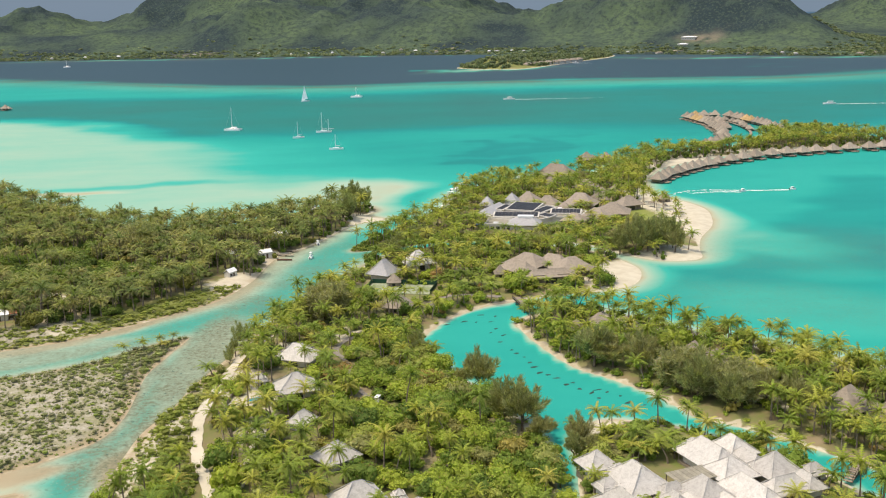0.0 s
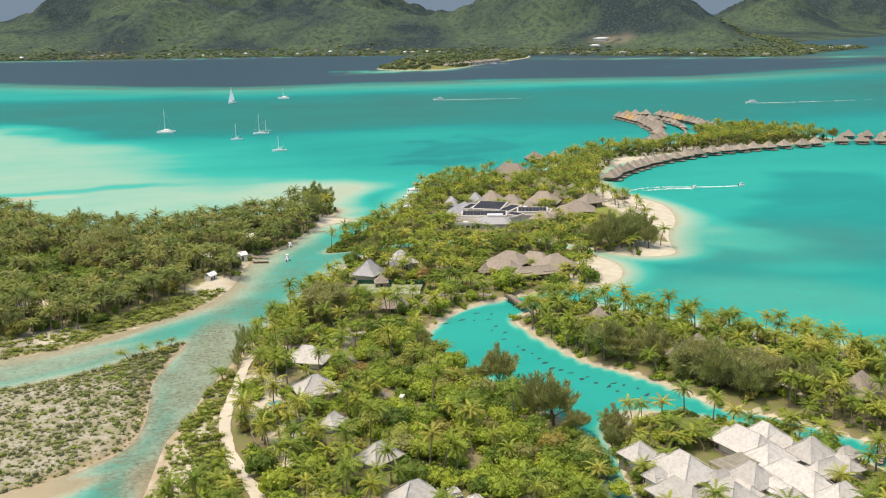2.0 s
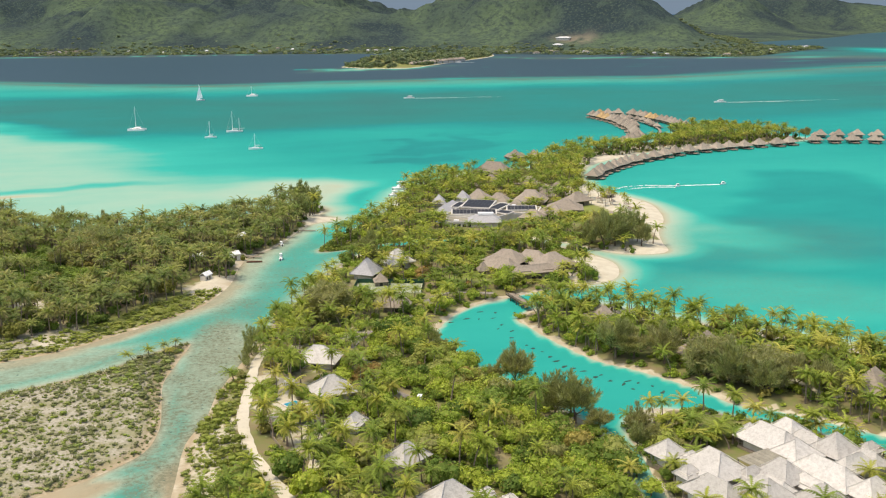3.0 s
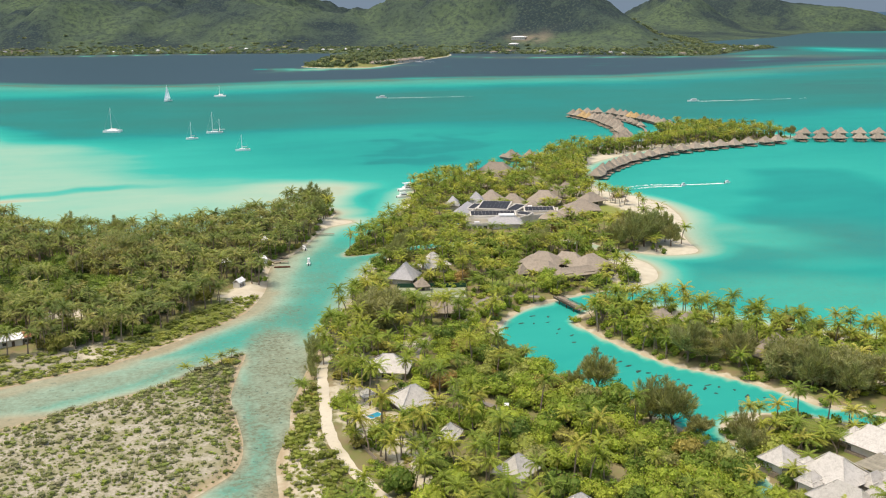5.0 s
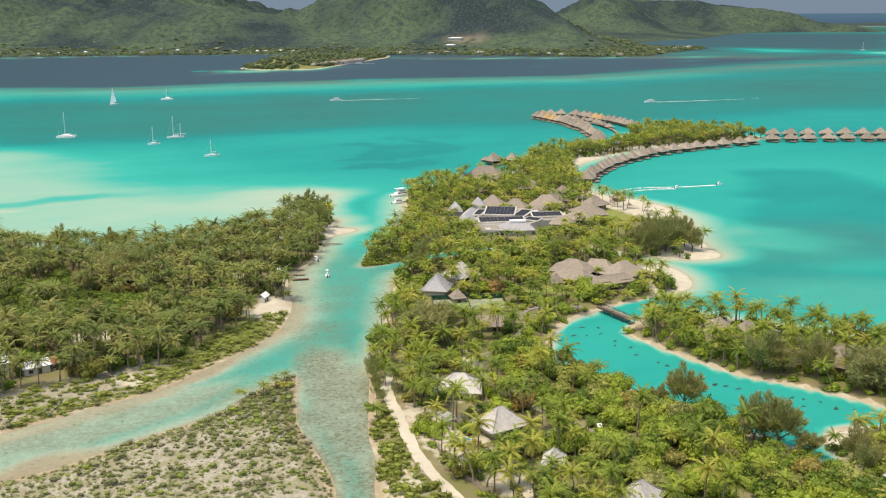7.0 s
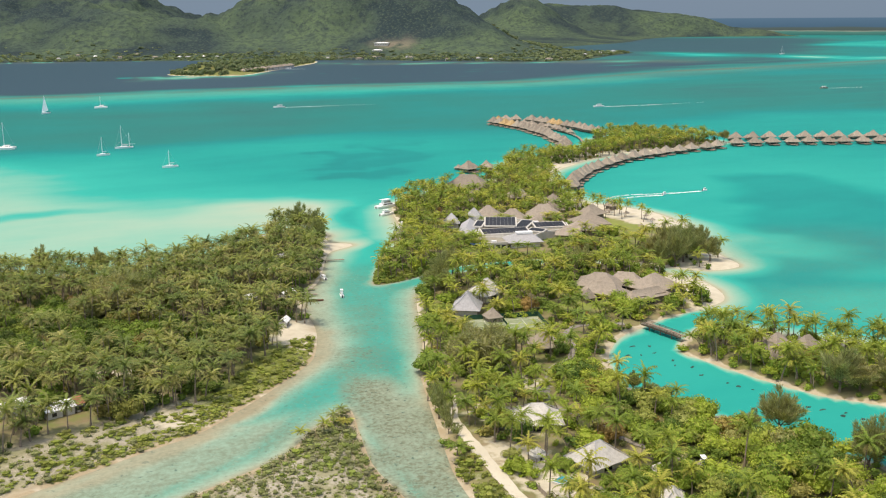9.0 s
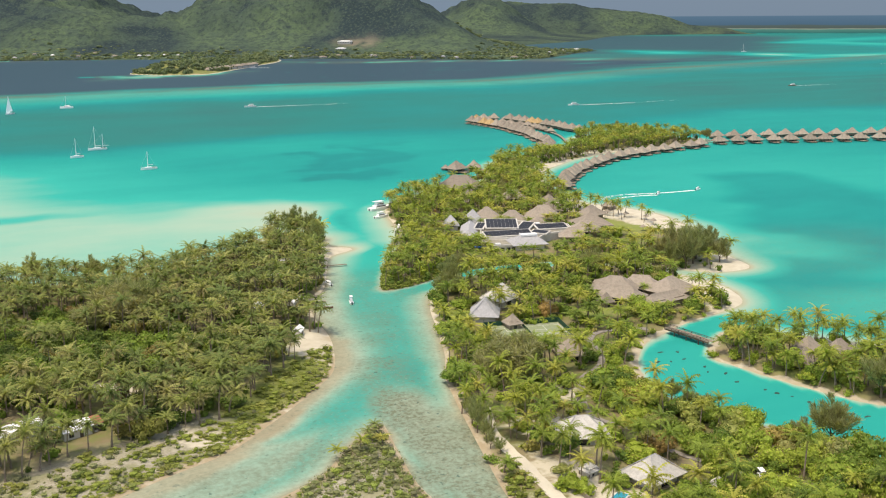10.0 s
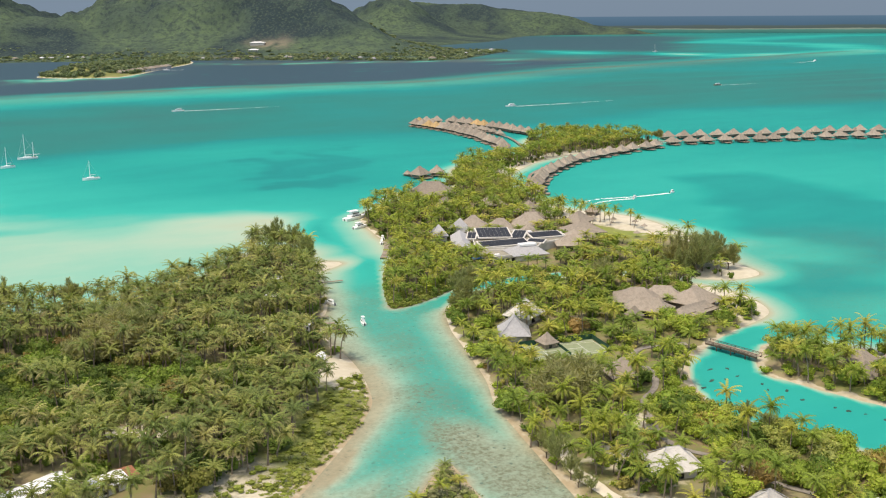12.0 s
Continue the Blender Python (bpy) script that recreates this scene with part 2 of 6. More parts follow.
def distance_material():
    """The open ocean, the far reef and the sky over them: bands by height on a far wall that glows, haze put into the
    colours.
    """
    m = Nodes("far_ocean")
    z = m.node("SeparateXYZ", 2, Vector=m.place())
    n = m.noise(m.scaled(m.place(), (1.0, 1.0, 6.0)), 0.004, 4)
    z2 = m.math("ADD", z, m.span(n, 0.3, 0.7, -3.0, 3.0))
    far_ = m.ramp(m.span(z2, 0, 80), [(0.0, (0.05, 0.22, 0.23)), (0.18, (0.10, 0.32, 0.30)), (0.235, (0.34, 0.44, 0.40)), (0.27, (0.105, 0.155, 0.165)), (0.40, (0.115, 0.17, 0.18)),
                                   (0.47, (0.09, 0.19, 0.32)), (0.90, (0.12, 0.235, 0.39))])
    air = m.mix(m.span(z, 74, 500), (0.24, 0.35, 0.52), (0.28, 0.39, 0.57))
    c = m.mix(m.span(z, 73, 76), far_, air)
    # emits its own light, so sun and sky leave these colours unchanged
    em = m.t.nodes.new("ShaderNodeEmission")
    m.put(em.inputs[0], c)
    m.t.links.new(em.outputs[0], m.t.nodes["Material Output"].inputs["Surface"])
    return m.mat


M_DISTANCE = distance_material()


# ---- mesh helpers ----
def mesh_of(name, verts, tris, mats, attrs=None, slot=None, smooth=False):
    """A mesh from arrays of triangles."""
    verts, tris = np.asarray(verts, np.float32), np.asarray(tris, np.int32)
    used_, tris_ = np.unique(tris, return_inverse=True)
    if len(used_) < len(verts):
        verts, tris, attrs = verts[used_], tris_.reshape(tris.shape), {key: np.asarray(val)[used_] for key, val in (attrs or {}).items()}
    me = bpy.data.meshes.new(name)
    me.vertices.add(len(verts))
    me.vertices.foreach_set("co", verts.ravel())
    k = tris.shape[1]
    me.loops.add(tris.size)
    me.loops.foreach_set("vertex_index", tris.ravel())
    me.polygons.add(len(tris))
    me.polygons.foreach_set("loop_start", np.arange(0, tris.size, k, dtype=np.int32))
    for mt in mats:
        me.materials.append(mt)
    if slot is not None:
        me.polygons.foreach_set("material_index", np.asarray(slot, np.int32))
    me.polygons.foreach_set("use_smooth", np.full(len(tris), smooth))
    for key, val in (attrs or {}).items():
        a = me.attributes.new(key, "FLOAT", "POINT")
        a.data.foreach_set("value", np.asarray(val, np.float32))
    me.update()
    me.validate()
    return me


def bm_mesh(name, bm, material, smooth=False):
    me = bpy.data.meshes.new(name)
    bmesh.ops.recalc_face_normals(bm, faces=bm.faces)
    bm.to_mesh(me)
    bm.free()
    me.materials.append(material)
    if smooth:
        for f in me.polygons:
            f.use_smooth = True
    return me


def part(name, bm, material, parent=None, label="", smooth=False):
    """One mesh object from a bmesh, under a thing or a part."""
    ob = new(name, bm_mesh(name, bm, material, smooth))
    ob.parent = parent
    return tagged(ob, label)


def thing(name, label, category, m=None, group="", kind=""):
    ob = new(name)
    ob.empty_display_size = 0.5
    if m is not None:
        ob.matrix_basis = m
    return tagged(ob, label, category, group, kind)


def box(bm, c, s, rz=0.0, bevel=0.0):
    r = bmesh.ops.create_cube(bm, size=1.0, matrix=Matrix.Translation(c) @ Matrix.Rotation(radians(rz), 4, "Z") @ Matrix.Diagonal((*s, 1)))
    if bevel:
        es = list({e for v in r["verts"] for e in v.link_edges})
        bmesh.ops.bevel(bm, geom=es, offset=bevel, segments=1, affect="EDGES")
    return bm


def boxes(*items):
    bm = bmesh.new()
    for it in items:
        box(bm, *it)
    return bm


def rod(bm, a, b, r0, r1=None, n=6):
    """A tapered round bar from a to b."""
    a, b = Vector(a), Vector(b)
    q = (b - a).to_track_quat("Z", "Y").to_matrix().to_4x4()
    bmesh.ops.create_cone(bm, cap_ends=True, segments=n, radius1=r0, radius2=r0 if r1 is None else r1, depth=(b - a).length,
                          matrix=Matrix.Translation((a + b) / 2) @ q)
    return bm


def rods(*items):
    bm = bmesh.new()
    for it in items:
        rod(bm, *it)
    return bm


def hip_roof(l, w, h, ridge, courses=5, lip=0.035, flare=0.06):
    """A thatched hip roof, its eaves at z = 0: courses that step over one another, a ridge of the given length along x."""
    bm = bmesh.new()
    rings = []
    for i in range(courses):
        for f, drop in ((i / courses, 0.0), ((i + 1) / courses, lip if i < courses - 1 else 0.0)):
            k = 1 - f
            bow = flare * l * math.sin(math.pi * f) * -0.5
            x = ridge / 2 + (l - ridge) / 2 * k + bow * (1 if f < 1 else 0)
            y = 0.06 + (w / 2 - 0.06) * k + bow * (1 if f < 1 else 0)
            z = h * f
            if drop:
                x, y = x - 0.02, y - 0.02
            rings.append([bm.verts.new((sx_ * x, sy_ * y, z)) for sx_, sy_ in ((-1, -1), (1, -1), (1, 1), (-1, 1))])
            if not drop and i:
                for v in rings[-1]:
                    v.co.x *= 1 + lip / max(x, 0.5)
                    v.co.y *= 1 + lip / max(y, 0.5)
                    v.co.z -= 0.02
    low = [bm.verts.new((v.co.x * 0.97, v.co.y * 0.97, -0.28)) for v in rings[0]]
    rings.insert(0, low)
    for a, b in zip(rings, rings[1:]):
        for i in range(4):
            j = (i + 1) % 4
            bm.faces.new((a[i], a[j], b[j], b[i]))
    bm.faces.new(low[::-1])
    bm.faces.new(rings[-1])
    return bm


def hip_caps(parent, l, w, h, ridge, material, z=0.0, r=0.085):
    """Ridge and hip caps, one part each."""
    a, b = (-ridge / 2, 0, z + h + 0.03), (ridge / 2, 0, z + h + 0.03)
    lines = [(a, b)] if ridge > 0.3 else []
    for sx_ in (-1, 1):
        for sy_ in (-1, 1):
            lines.append(((sx_ * l / 2, sy_ * w / 2, z + 0.05), b if sx_ > 0 else a))
    for p, q in lines:
        part("ridge_cap", rods((p, q, r, r, 5)), material, parent)


# ---- plan: shores ----
def loop(points, n=4):
    """A closed smooth line through the points."""
    p = np.array(points, float)
    out = []
    for i in range(len(p)):
        a, b, c, d = p[i - 1], p[i], p[(i + 1) % len(p)], p[(i + 2) % len(p)]
        for t in np.arange(n) / n:
            out.append(0.5 * (2 * b + (c - a) * t + (2 * a - 5 * b + 4 * c - d) * t * t + (3 * b - a - 3 * c + d) * t ** 3))
    return np.array(out)


def line(points, step=2.0):
    """An open smooth line through the points, in even steps."""
    p = [points[0], *points, points[-1]]
    out = []
    for i in range(1, len(p) - 2):
        a, b, c, d = (np.array(q, float) for q in p[i - 1:i + 3])
        n = max(2, int(np.linalg.norm(c - b) / step))
        for t in np.arange(n) / n:
            out.append(0.5 * (2 * b + (c - a) * t + (2 * a - 5 * b + 4 * c - d) * t * t + (3 * b - a - 3 * c + d) * t ** 3))
    out.append(np.array(points[-1], float))
    return np.array(out)


def away(px, py, poly, closed=True):
    """Distance of the points to a line; inside a closed one it is negative."""
    px, py = np.asarray(px, float), np.asarray(py, float)
    best, inside = np.full(px.shape, 1e9), np.zeros(px.shape, bool)
    q = np.roll(poly, -1, 0) if closed else poly[1:]
    for (ax, ay), (bx, by) in zip(poly if closed else poly[:-1], q):
        dx, dy = bx - ax, by - ay
        t = np.clip(((px - ax) * dx + (py - ay) * dy) / (dx * dx + dy * dy + 1e-9), 0, 1)
        best = np.minimum(best, (px - ax - t * dx) ** 2 + (py - ay - t * dy) ** 2)
        if closed:
            inside ^= ((ay > py) != (by > py)) & (px < (bx - ax) * (py - ay) / (by - ay + 1e-12) + ax)
    best = np.sqrt(best)
    return np.where(inside, -best, best)


def soft(v, a, b):
    t = np.clip((np.asarray(v, float) - a) / (b - a), 0, 1)
    return t * t * (3 - 2 * t)


MAIN = loop([(-82, 100), (-75, 180), (-72, 215), (-71, 243), (-67, 258), (-65, 275), (-61, 292), (-57, 308), (-51, 331), (-46, 348), (-39, 363), (-33, 380),
             (-28, 395), (-23, 410), (-14, 428), (-2, 441), (14, 446), (38, 446), (61, 440), (76, 428), (87, 404), (88, 388), (80, 370), (62, 363),
             (45, 358), (34, 353), (22, 347), (11, 335), (4, 322), (0, 311), (5, 296), (10, 282), (17, 264), (25, 246), (29, 232), (29, 212), (27, 190), (24, 100)])
VILLA = loop([(31, 100), (32, 190), (34, 214), (36, 234), (42, 242), (49, 243), (56, 241), (63, 237), (70, 231), (77, 226), (83, 218), (88, 210), (92, 200), (100, 180), (110, 100)])
EAST = loop([(42, 339), (37, 335), (32, 328), (33, 319), (36, 306), (40, 293), (45, 281), (52, 273), (59, 263), (65, 252), (69, 242), (77, 236), (85, 228), (91, 221),
             (98, 212), (104, 200), (116, 170), (130, 100), (210, 100), (185, 180), (165, 228), (146, 254), (130, 272), (118, 285), (106, 296), (94, 306), (82, 317), (70, 331), (60, 342), (51, 346)])
NORTH = loop([(-28, 440), (-25, 452), (-18, 468), (-8, 488), (4, 505), (10, 518), (17, 536), (22, 558), (28, 582), (38, 602), (64, 622), (82, 632), (107, 641), (125, 656), (142, 688),
              (157, 710), (184, 728), (212, 738), (240, 750), (262, 778), (284, 808), (312, 818), (345, 790), (368, 752), (330, 735), (290, 728), (257, 722), (220, 706), (196, 688), (176, 672), (158, 650),
              (145, 622), (137, 592), (134, 560), (145, 538), (150, 515), (146, 490), (140, 471), (129, 449), (122, 427), (118, 410), (107, 407), (96, 411), (86, 424), (76, 440),
              (61, 449), (36, 455), (14, 455), (0, 450), (-14, 443)])
LEFT = loop([(-15, 511), (-28, 502), (-34, 490), (-41, 470), (-48, 452), (-58, 436), (-62, 420), (-64, 398), (-67, 384), (-73, 366), (-81, 355), (-91, 344), (-102, 333), (-114, 322),
             (-127, 316), (-143, 308), (-165, 298), (-200, 284), (-300, 262), (-420, 290), (-430, 560), (-330, 640), (-262, 612), (-215, 574), (-180, 540), (-150, 508), (-122, 496),
             (-98, 500), (-78, 514), (-60, 527), (-42, 546), (-28, 552), (-20, 538), (-24, 522)])
SCRUB = loop([(-75, 323), (-77, 308), (-80, 288), (-79, 271), (-78, 255), (-80, 241), (-86, 233), (-93, 226), (-104, 219), (-125, 212), (-160, 205), (-220, 205), (-270, 245),
              (-210, 258), (-165, 270), (-137, 279), (-122, 288), (-110, 294), (-98, 301), (-90, 310), (-83, 317)])
BITS = loop([(-88, 212), (-100, 208), (-118, 196), (-130, 150), (-100, 150), (-92, 190)])
ISLANDS = [MAIN, VILLA, EAST, NORTH, LEFT, SCRUB, BITS]


def land(px, py):
    """How far inland; negative over water."""
    best = np.full(np.shape(px), -1e9)
    for poly in ISLANDS:
        best = np.maximum(best, -away(px, py, poly))
    return best


def blob(px, py, x, y, rx, ry, turn=0.0, edge=0.35):
    """A soft oval: 1 inside, 0 outside."""
    c, s = math.cos(radians(turn)), math.sin(radians(turn))
    u, v = ((px - x) * c + (py - y) * s) / rx, (-(px - x) * s + (py - y) * c) / ry
    return 1 - soft(np.sqrt(u * u + v * v), 1 - edge, 1 + edge)


def wobble(px, py, size, seed=0.0):
    """Cheap smooth noise in -1..1."""
    a = np.sin(px / size * 2.1 + 1.3 * seed + 1.7 * np.sin(py / size * 1.3 + seed)) + np.sin(py / size * 1.9 - seed + 1.4 * np.sin(px / size * 1.6 + 2 * seed))
    b = np.sin((px + py) / size * 4.1 + seed) * np.sin((px - py) / size * 3.7 + 2 * seed)
    return (a + 0.6 * b) / 2.6


def axis(lo, a, b, hi, fine, growth=1.06, top=45.0):
    mid = list(np.arange(a, b + fine, fine))
    up, s = [mid[-1]], fine
    while up[-1] < hi:
        s = min(s * growth, top)
        up.append(up[-1] + s)
    dn, s = [mid[0]], fine
    while dn[-1] > lo:
        s = min(s * growth, top)
        dn.append(dn[-1] - s)
    return np.array(dn[:0:-1] + mid + up[1:])


GX, GY = axis(-4900, -250, 330, 4900, 3.0, 1.14, 130.0), axis(-1500, 165, 790, 4900, 3.0, 1.03, 45.0)
PX, PY = (a.ravel() for a in np.meshgrid(GX, GY))
IN = np.full(PX.shape, -400.0)
near = (PX > -520) & (PX < 600) & (PY > 0) & (PY < 1050)
IN[near] = land(PX[near], PY[near])
W, H = len(GX), len(GY)
ii = (np.arange(H - 1)[:, None] * W + np.arange(W - 1)[None]).ravel()
QUADS = np.stack((ii, ii + 1, ii + W + 1, ii + W), 1)

# the ground: one sheet, land and sea floor
BEACHES = [(42, 238, 8, 5, 10), (140, 450, 16, 28, 10), (145, 500, 23, 52, 10), (132, 545, 20, 40, 0), (84, 382, 24, 26, 0), (115, 415, 22, 16, 0), (180, 680, 40, 22, 40), (280, 724, 90, 10, 0), (130, 280, 45, 13, -40),
           (78, 322, 26, 9, -40), (-22, 512, 16, 14, 0), (-68, 388, 9, 16, 0), (-60, 430, 7, 12, 0)]
rim = 1.2 + 0.8 * np.maximum(blob(PX, PY, 35, 290, 60, 85, 25), 0.6 * blob(PX, PY, -90, 330, 80, 80))
sand = np.clip(soft(-IN / rim, -1.3, -0.7), 0, 1)
for b in BEACHES:
    sand = np.maximum(sand, blob(PX, PY, *b))
for b in [(-66, 240, 9, 40, 0), (-130, 376, 14, 8, 0), (-118, 330, 22, 6, -40), (-40, 300, 9, 16, 20), (-46, 258, 9, 42, 10), (-25, 318, 8, 9, 0), (92, 250, 20, 8, -45), (-75, 380, 7, 14, 30)]:
    sand = np.maximum(sand, 0.62 * blob(PX, PY, *b, 0.6))
sand *= 1 - np.maximum(blob(PX, PY, 12, 450, 55, 9, 8), blob(PX, PY, -5, 480, 14, 60, -28)) * (PX < 62)
rub = np.maximum(soft(-away(PX, PY, SCRUB), 0, 6), 0.85 * np.maximum(blob(PX, PY, -150, 312, 75, 18, 20), blob(PX, PY, -112, 332, 24, 9, -44)) * (IN > 0)) * near
lawn = 0.85 * blob(PX, PY, -84, 362, 12, 40, -38, 0.3) * (IN > 2)
lawn = np.maximum(lawn, 0.7 * blob(PX, PY, -66, 250, 5, 30, 0, 0.5))
for b in [(112, 502, 9, 22, 0), (122, 488, 9, 24, 40), (-18, 397, 7, 8, 0), (24, 380, 10, 7, 0), (55, 345, 7, 5, 0), (46, 300, 4, 12, 30), (60, 228, 9, 3, -30), (112, 500, 9, 10, 0)]:
    lawn = np.maximum(lawn, blob(PX, PY, *b, 0.5))
ochre = 1.2 * np.exp(-((IN - 0.3) / 2.3) ** 2) * np.maximum.reduce([blob(PX, PY, -100, 300, 90, 70), 0.6 * blob(PX, PY, -60, 330, 36, 130), blob(PX, PY, -85, 225, 40, 40), 1.0 * blob(PX, PY, -90, 350, 40, 40), 0.6 * blob(PX, PY, 35, 290, 60, 80)])
rise = np.clip(IN * 0.16, -2.5, 1.1) + np.where(IN > 3, 0.35 * wobble(PX, PY, 14.0), 0)
rise = np.where(IN < -20, -2.5, rise)
ground = tagged(new("ground", mesh_of("ground", np.stack((PX, PY, rise), 1), QUADS[np.max(IN[QUADS], 1) > -45], [M_GROUND], {"sand": sand, "rubble": rub, "lawn": lawn, "ochre": ochre}, smooth=True)),
                "sandy coral islands with leaf litter, grass and white beaches", "ground", kind="structure")

# the water: tone by depth over the lagoon floor, plus darker bands and patches
dp = 0.46 + 0.04 * wobble(PX, PY, 160.0, 1.0) + 0.12 * soft(PX, 350, 800) * soft(PY, 700, 1000)
# a darker band across the middle of the lagoon
yb = PY + 34 * wobble(PX, PY, 150.0, 6.0)
dp += 0.165 * soft(yb, 850, 980) * (1 - soft(yb, 1230, 1420)) * (1 - 0.5 * soft(PX, 300, 600))
dp -= 0.05 * soft(PY, 1330, 1420) * (1 - soft(PX, 500, 1000))
REEF = [(-900, 1960), (-488, 1694), (-368, 1610), (-277, 1552), (-150, 1498), (-30, 1505), (60, 1515), (175, 1520), (300, 1520), (420, 1502), (535, 1480), (650, 1510), (833, 1584), (996, 1635), (1106, 1660), (1341, 1722), (1678, 1775), (2000, 1860)]
edge = np.interp(PX, [q[0] for q in REEF], [q[1] for q in REEF]) + 18 + 10 * wobble(PX, PY, 70.0, 4.0)
dp = dp + (1.0 - dp) * soft(PY - edge, -12, 60 + 90 * soft(PX, 500, 1000))
BAY = loop([(238, 580), (255, 606), (304, 598), (310, 555), (300, 522), (286, 494), (300, 440), (250, 380), (190, 376), (178, 405), (188, 428), (168, 448), (166, 468), (180, 494), (206, 512), (206, 531), (226, 548)])
BANK = loop([(-1200, 1180), (-700, 1150), (-443, 1128), (-304, 1062), (-210, 930), (-150, 845), (-122, 745), (-70, 660), (-12, 628), (14, 590), (-14, 530), (-40, 440), (-200, 420), (-1200, 420)])
SHALLOWS = [(-203, 614, 24, 8, 0, 0.03, 0.5), (-73, 226, 10, 16, 10, 0.03, 0.6), (-94, 219, 20, 7, 20, 0.03, 0.6), (-150, 284, 40, 7, 22, 0.05, 0.6), (-96, 345, 30, 6, 45, 0.08, 0.6), (-30, 600, 40, 40, 0, 0.13, 0.6), (-12, 585, 28, 36, 0, 0.07, 0.5),
            (150, 450, 16, 34, 15, 0.12, 0.5), (165, 440, 14, 8, 0, 0.16, 0.6), (150, 425, 34, 14, -10, 0.24, 0.6), (140, 325, 55, 30, -30, 0.34, 0.6), (280, 690, 140, 40, -8, 0.45, 0.5),
            (200, 1450, 460, 40, 0, 0.38, 0.8), (20, 1850, 70, 14, 0, 0.45, 0.5), (190, 1860, 170, 40, 25, 0.14, 0.5)]
FARBANKS = [(800, 2050, 420, 18, -22, 0.14, 0.5), (-500, 2640, 700, 10, -5, 0.12, 0.5), (2500, 1400, 1400, 300, 0, 0.57, 0.5)]
DEEPS = [(130, 378, 16, 8, 0, 0.50, 0.5), (332, 638, 16, 7, 0, 0.52, 0.4), (90, 800, 60, 26, 50, 0.525, 0.5), (45, 705, 30, 12, 10, 0.525, 0.5), (105, 765, 26, 14, 20, 0.525, 0.5), (60, 745, 30, 10, 20, 0.52, 0.5),
         (-165, 640, 60, 8, 12, 0.30, 0.6), (10, 560, 22, 50, 0, 0.40, 0.6), (170, 380, 26, 10, 0, 0.42, 0.6)]
bend = soft(PY, 1250, 1700)
jx, jy = PX + 120 * bend * wobble(PX, PY, 330.0, 8.0) + 9 * wobble(PX, PY, 40.0, 5.0) * np.clip(PY / 600, 0.4, 3), PY + 45 * bend * wobble(PX, PY, 260.0, 9.0) + 9 * wobble(PX, PY, 36.0, 7.0) * np.clip(PY / 600, 0.4, 3)
bank = away(jx, jy, BANK)
dp = dp + (0.30 - dp) * 0.75 * (1 - soft(bank, -20, 150)) * (1 - soft(PY, 800, 900))
dp = dp + (0.175 - dp) * (1 - soft(bank, -70, 22))
for x, y, rx, ry, turn, val, e in SHALLOWS + FARBANKS + DEEPS:
    torn = 0.6 * rx if val > 0.515 else 0.0
    k = blob(jx + torn * wobble(PX, PY, 26.0, 3.0), jy + 0.6 * torn * wobble(PX, PY, 17.0, 1.0), x, y, rx, ry, turn, e)
    dp = dp + (val - dp) * k
channel = np.maximum.reduce([blob(jx, jy, -60, 385, 42, 90, -22, 0.3), blob(jx, jy, -130, 300, 80, 34, 25, 0.3), blob(jx, jy, -74, 270, 22, 75, 0, 0.3)])
# a darker patch in the eastern bay, paler around it
bay = (1 - soft(away(jx, jy, BAY), -14, 12)) * near
dp = dp + (0.395 - dp) * blob(jx, jy, 270, 540, 150, 160, 0, 0.35) * (1 - bay)
dp = dp + (0.505 - dp) * bay
# sand tongues and reef lines of the far lagoon
def tongue(points, width, val, strength=1.0):
    global dp
    k = strength * np.exp(-(away(jx, jy, line(points, 40.0), False) / width) ** 2)
    dp = dp + (val - dp) * k
    return k


dp = dp + (0.54 - dp) * soft(PX - 1500 - 0.45 * np.clip(PY - 2000, 0, 2000), -150, 250) * soft(PY, 1500, 1800) * 0.9
dp = dp + (0.88 - dp) * blob(jx, jy, 1900, 2900, 900, 420, 42, 0.3)
dp = dp + (0.70 - dp) * blob(jx, jy, 1150, 2080, 260, 170, -30, 0.5)
tongue([(1302, 2314), (1420, 2167), (1552, 2010), (1660, 1850), (1800, 1800), (2040, 1930), (2300, 2330), (2240, 2620)], 95, 0.24, 0.8)
tongue([(1350, 2230), (1552, 2000), (1660, 1845), (1790, 1800), (1960, 1880)], 30, 0.09, 0.75)
tongue([(2240, 2600), (2600, 2750), (3200, 2900), (3900, 2700)], 120, 0.36, 0.8)
tongue([(3100, 4300), (3800, 3900), (4400, 3100), (4700, 2200)], 200, 0.34, 0.8)
tongue([(3300, 4360), (3950, 3960), (4550, 3150), (4780, 2400)], 60, 0.16, 0.8)
tongue([(x, y - 12) for x, y in REEF], 40, 0.24, 0.42)
dp = dp + (0.36 - dp) * channel * (IN < 0)
dp = dp + (0.15 - dp) * blob(jx, jy, -150, 292, 60, 20, 25, 0.5)
dp = dp + (0.12 - dp) * blob(jx, jy, -71, 272, 9, 48, 4, 0.5)
